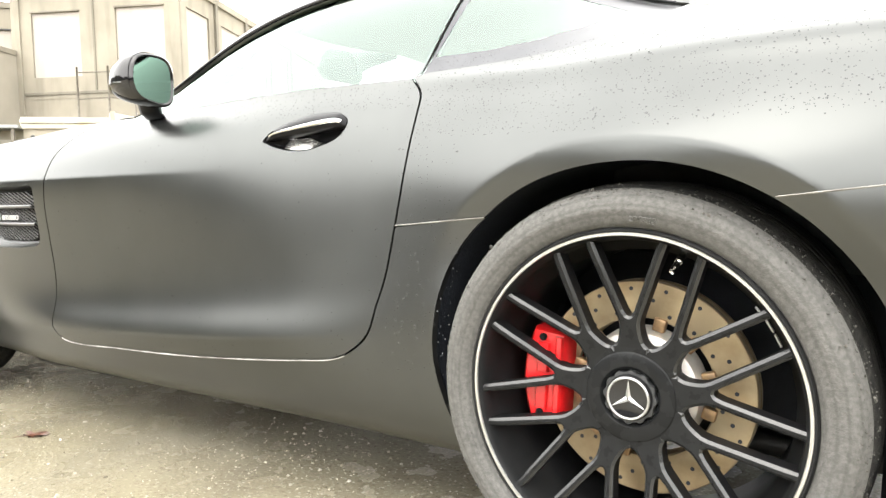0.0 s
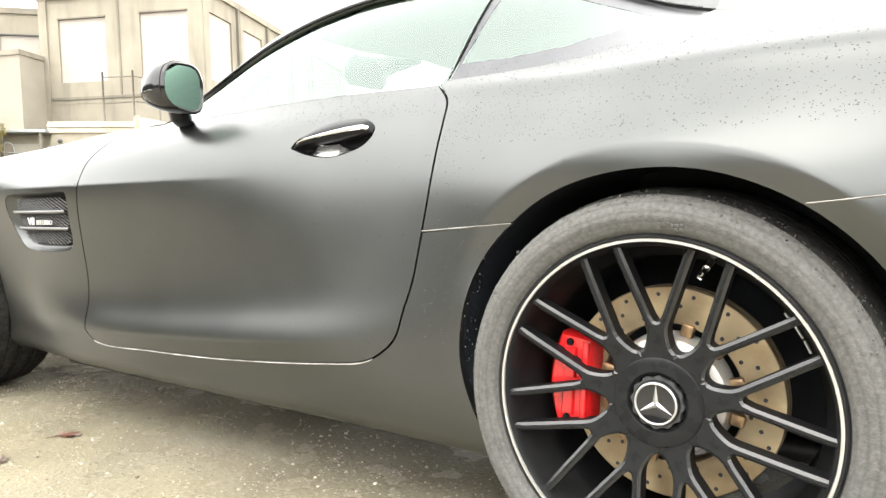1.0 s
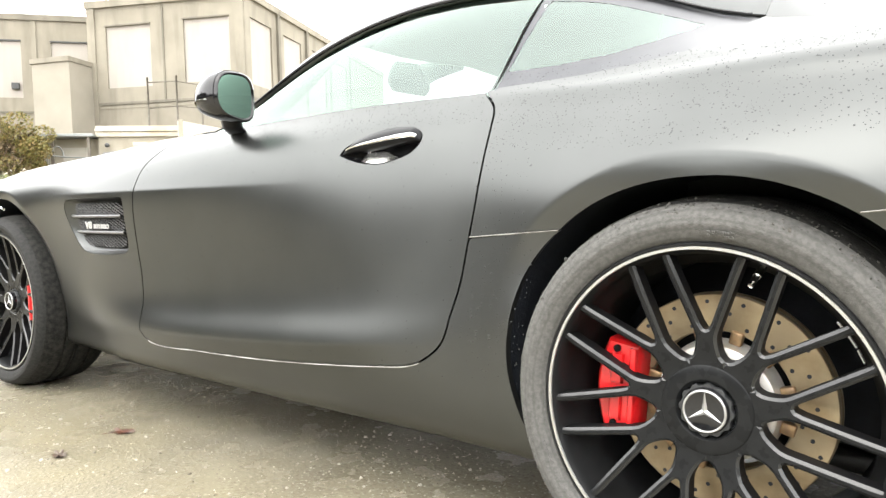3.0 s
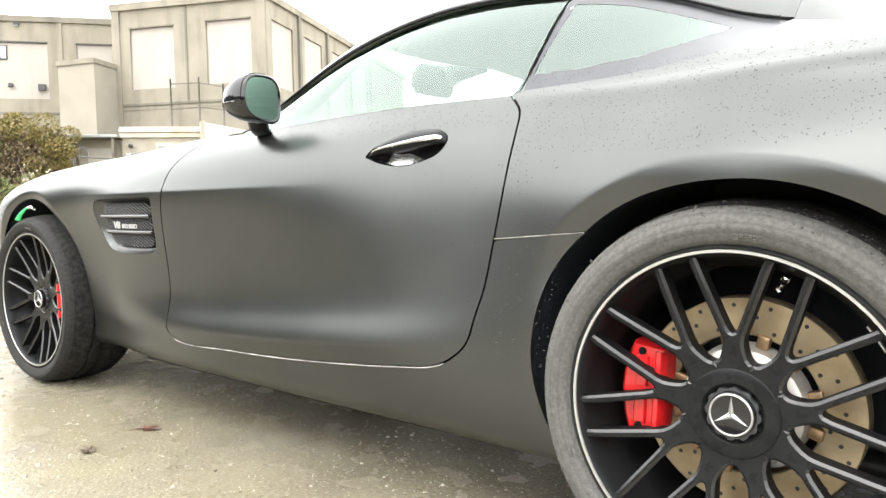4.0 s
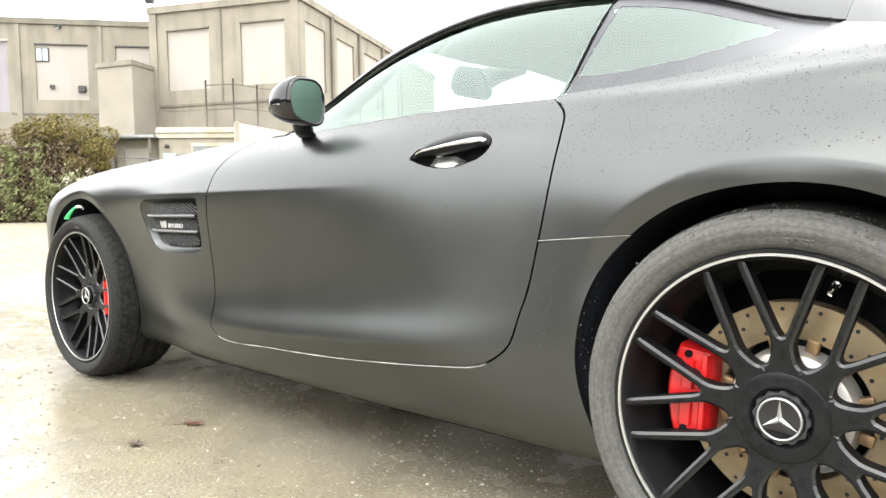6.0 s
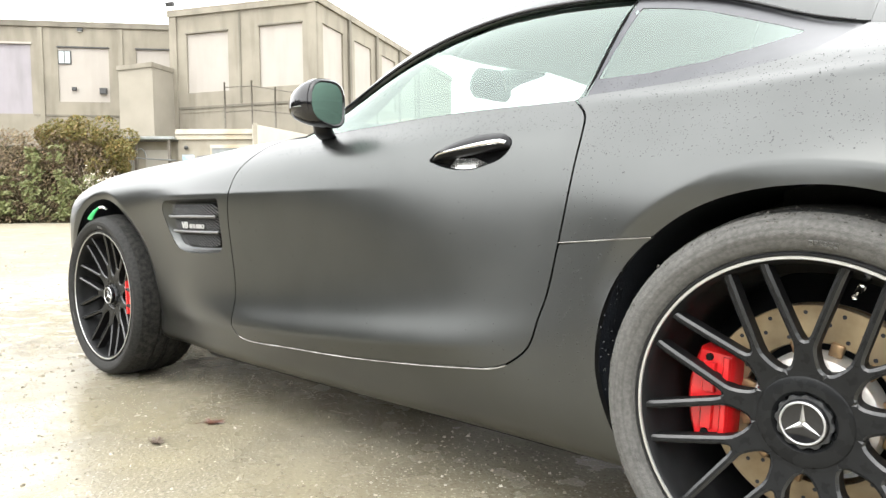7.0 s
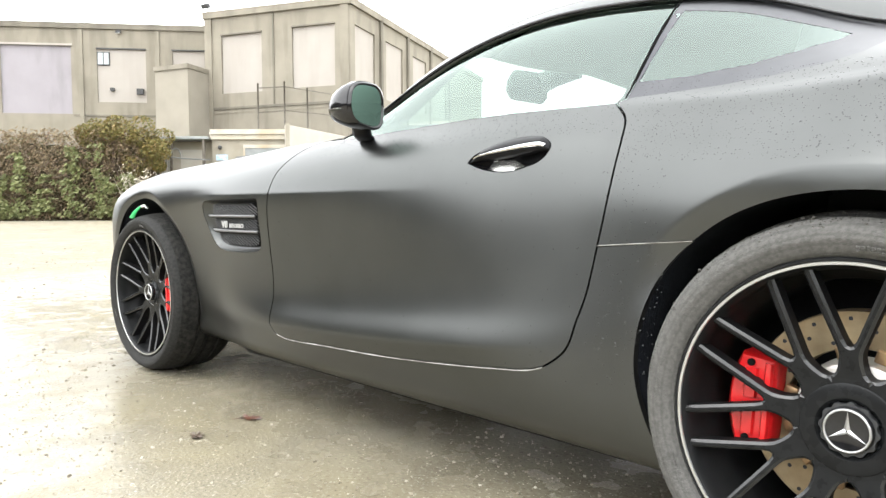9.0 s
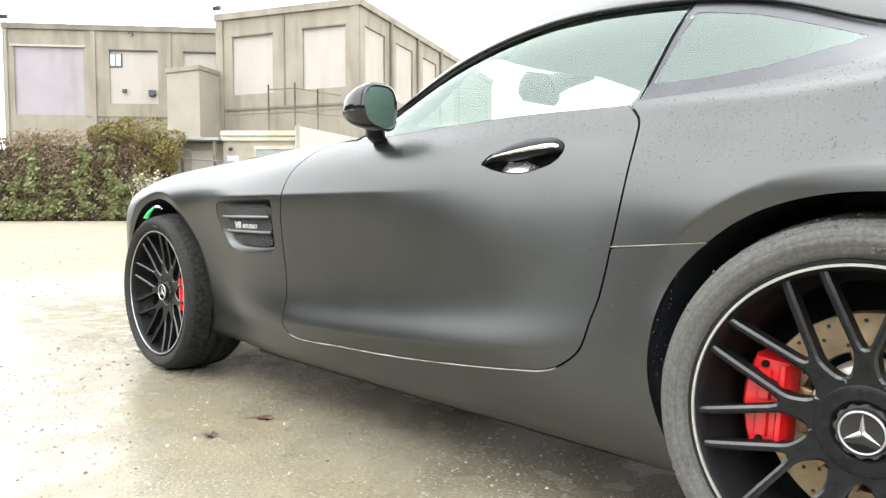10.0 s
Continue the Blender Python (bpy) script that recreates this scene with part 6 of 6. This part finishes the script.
foliage("dry_leaves", 12000, dry_spot, 0.052, dry, 23, hedge)
rng = np.random.default_rng(31)
bm = bmesh.new()
for _ in range(420):
    s = rng.uniform(-24, -11.4)
    z = rng.uniform(0.2, 1.0) * hedge_top(s)
    p = lot(s, 27.8 + rng.exponential(0.15), z + 0.2)
    q = p + RIGHT * rng.normal() * 0.35 + Vector((0, 0, rng.uniform(-0.25, 0.5)))
    tube(bm, [p, p.lerp(q, 0.5) + Vector((0, 0, 0.08)), q], [0.012, 0.01, 0.004], 4)
part("vines", bm, twig_m, hedge, "bare brown vines")
# dark sheet behind the leaves, the hedge's inner shade put into its colour
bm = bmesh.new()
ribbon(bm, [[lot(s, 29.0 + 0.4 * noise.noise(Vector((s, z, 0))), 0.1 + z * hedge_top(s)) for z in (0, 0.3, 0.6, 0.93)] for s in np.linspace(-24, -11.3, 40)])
part("thicket_shade", bm, mat("shaded_twigs", (0.085, 0.066, 0.040), 0.9, 0.0, (0.05, 0.046, 0.024), 6, 0.5, 12), hedge, "dark sheet of twigs, painted as the shade inside the hedge")

shrub = thing("evergreen_shrub", "bushy olive green shrub rising above the hedge", "shrub", at=lot(-12.4, 29, 0.2))
clumps = []
rng = np.random.default_rng(41)
for _ in range(34):
    s, z = rng.uniform(-14.2, -10.95), rng.uniform(2.3, 4.35)
    if z > 4.45 - 0.55 * abs(s + 12.8) ** 1.4 * 0.6:
        z -= 0.8
    clumps.append((s, 28.2 + rng.uniform(-0.3, 0.8), z, rng.uniform(0.28, 0.55)))


def shrub_spot(rng):
    s, d, z, r = clumps[rng.integers(len(clumps))]
    v = Vector(rng.normal(size=3)).normalized() * r * rng.uniform(0.55, 1.0) ** 0.5
    return lot(s + v.x, d + v.y, z + v.z * 0.8)


foliage("crown", 15000, shrub_spot, 0.052, shrub_leaf, 42, shrub)
bm = bmesh.new()
root = lot(-12.6, 28.8, 0.1)
tube(bm, [root, root + Vector((0.05, 0, 1.0)), root + Vector((0.1, 0.1, 2.0))], [0.09, 0.07, 0.05], 8)
for s, d, z, r in clumps[::2]:
    tube(bm, [root + Vector((0.05, 0, rng.uniform(0.8, 1.9))), lot(s * 0.4 - 12.6 * 0.6, d, z * 0.7), lot(s, d, z)], [0.04, 0.025, 0.01], 5)
part("trunk", bm, twig_m, shrub)

# pale dead weeds at the hedge's end
bm = bmesh.new()
for _ in range(60):
    s = rng.uniform(-12.0, -10.9)
    p = lot(s, 27.6 + rng.uniform(-0.2, 0.2), 0.2)
    q = p + RIGHT * rng.normal() * 0.3 + Vector((0, 0, rng.uniform(0.9, 2.2)))
    tube(bm, [p, p.lerp(q, 0.6) + RIGHT * rng.normal() * 0.08, q], [0.010, 0.008, 0.004], 4)
    for _ in range(9):
        c = p.lerp(q, rng.uniform(0.35, 1.0)) + Vector(rng.normal(size=3)) * 0.07
        d = Vector(rng.normal(size=3)).normalized()
        u = d.orthogonal().normalized() * 0.055
        w = d.cross(u)
        bm.faces.new([bm.verts.new(c + o) for o in (u, w * 0.6 + d * 0.015, -u, -w * 0.6 + d * 0.015)])
weeds = part("dead_weeds", bm, mat("pale_dead_stalks", (0.50, 0.46, 0.38), 0.8), None)
tagged(weeds, "pale dead weed stalks at the end of the hedge", "weeds", kind="stuff")

tree_leaf = island_mat("far_tree_leaves", [(0.042, 0.052, 0.038), (0.066, 0.074, 0.054), (0.054, 0.058, 0.046)], 0.7)


# unseen far trees round the yard, behind the walk, added for the car's reflections
def far_trees():
    rng = np.random.default_rng(51)
    c = []
    for i in range(420):
        tall = i < 190
        a = rng.uniform(-3.02, -2.2) if tall else rng.uniform(-2.2, 1.2)
        r = rng.uniform(28, 38)
        c.append((r * math.cos(a), r * math.sin(a), (6.0 if tall else 4.6) * rng.uniform(0.03, 1.0), rng.uniform(1.4, 2.8)))

    def spot(rng):
        x, y, z, r = c[rng.integers(len(c))]
        v = Vector(rng.normal(size=3)).normalized() * r * rng.uniform(0.4, 1.0)
        return Vector((x + v.x, y + v.y, max(0.1, z + v.z)))
    ob = foliage("far_trees", 42000, spot, 0.6, tree_leaf, 52)
    return tagged(ob, "unseen line of dark green trees added beyond the yard for reflections", "trees", kind="stuff")


far_trees()

# a green tape caught between the front tyre and its arch
tape = thing("green_tape", "short bright green tape hanging in the front wheel arch", "tape", at=(-2.63, -0.01, 0.66))
bm = bmesh.new()
rows = []
for t in np.linspace(0, 1, 9):
    p = Vector((-2.615, -0.012, 0.690)).lerp(Vector((-2.705, -0.016, 0.640)), t) + Vector((0, -0.006 * math.sin(t * 3.1), 0))
    wd = 0.008 + 0.020 * t
    rows.append([p + Vector((-wd, 0, 0.002)), p + Vector((0, -0.003, 0)), p + Vector((wd, 0, -0.002)), p + Vector((wd, 0.003, -0.002)), p + Vector((-wd, 0.003, 0.002))])
ribbon(bm, rows)
part("strip", bm, mat("green_tape_film", (0.02, 0.40, 0.11), 0.4), tape)
bm = bmesh.new()
tube(bm, [(-2.60, -0.012, 0.688), (-2.575, -0.010, 0.690), (-2.56, -0.008, 0.683)], 0.006, 6)
part("clip", bm, chrome, tape, "small metal clip")
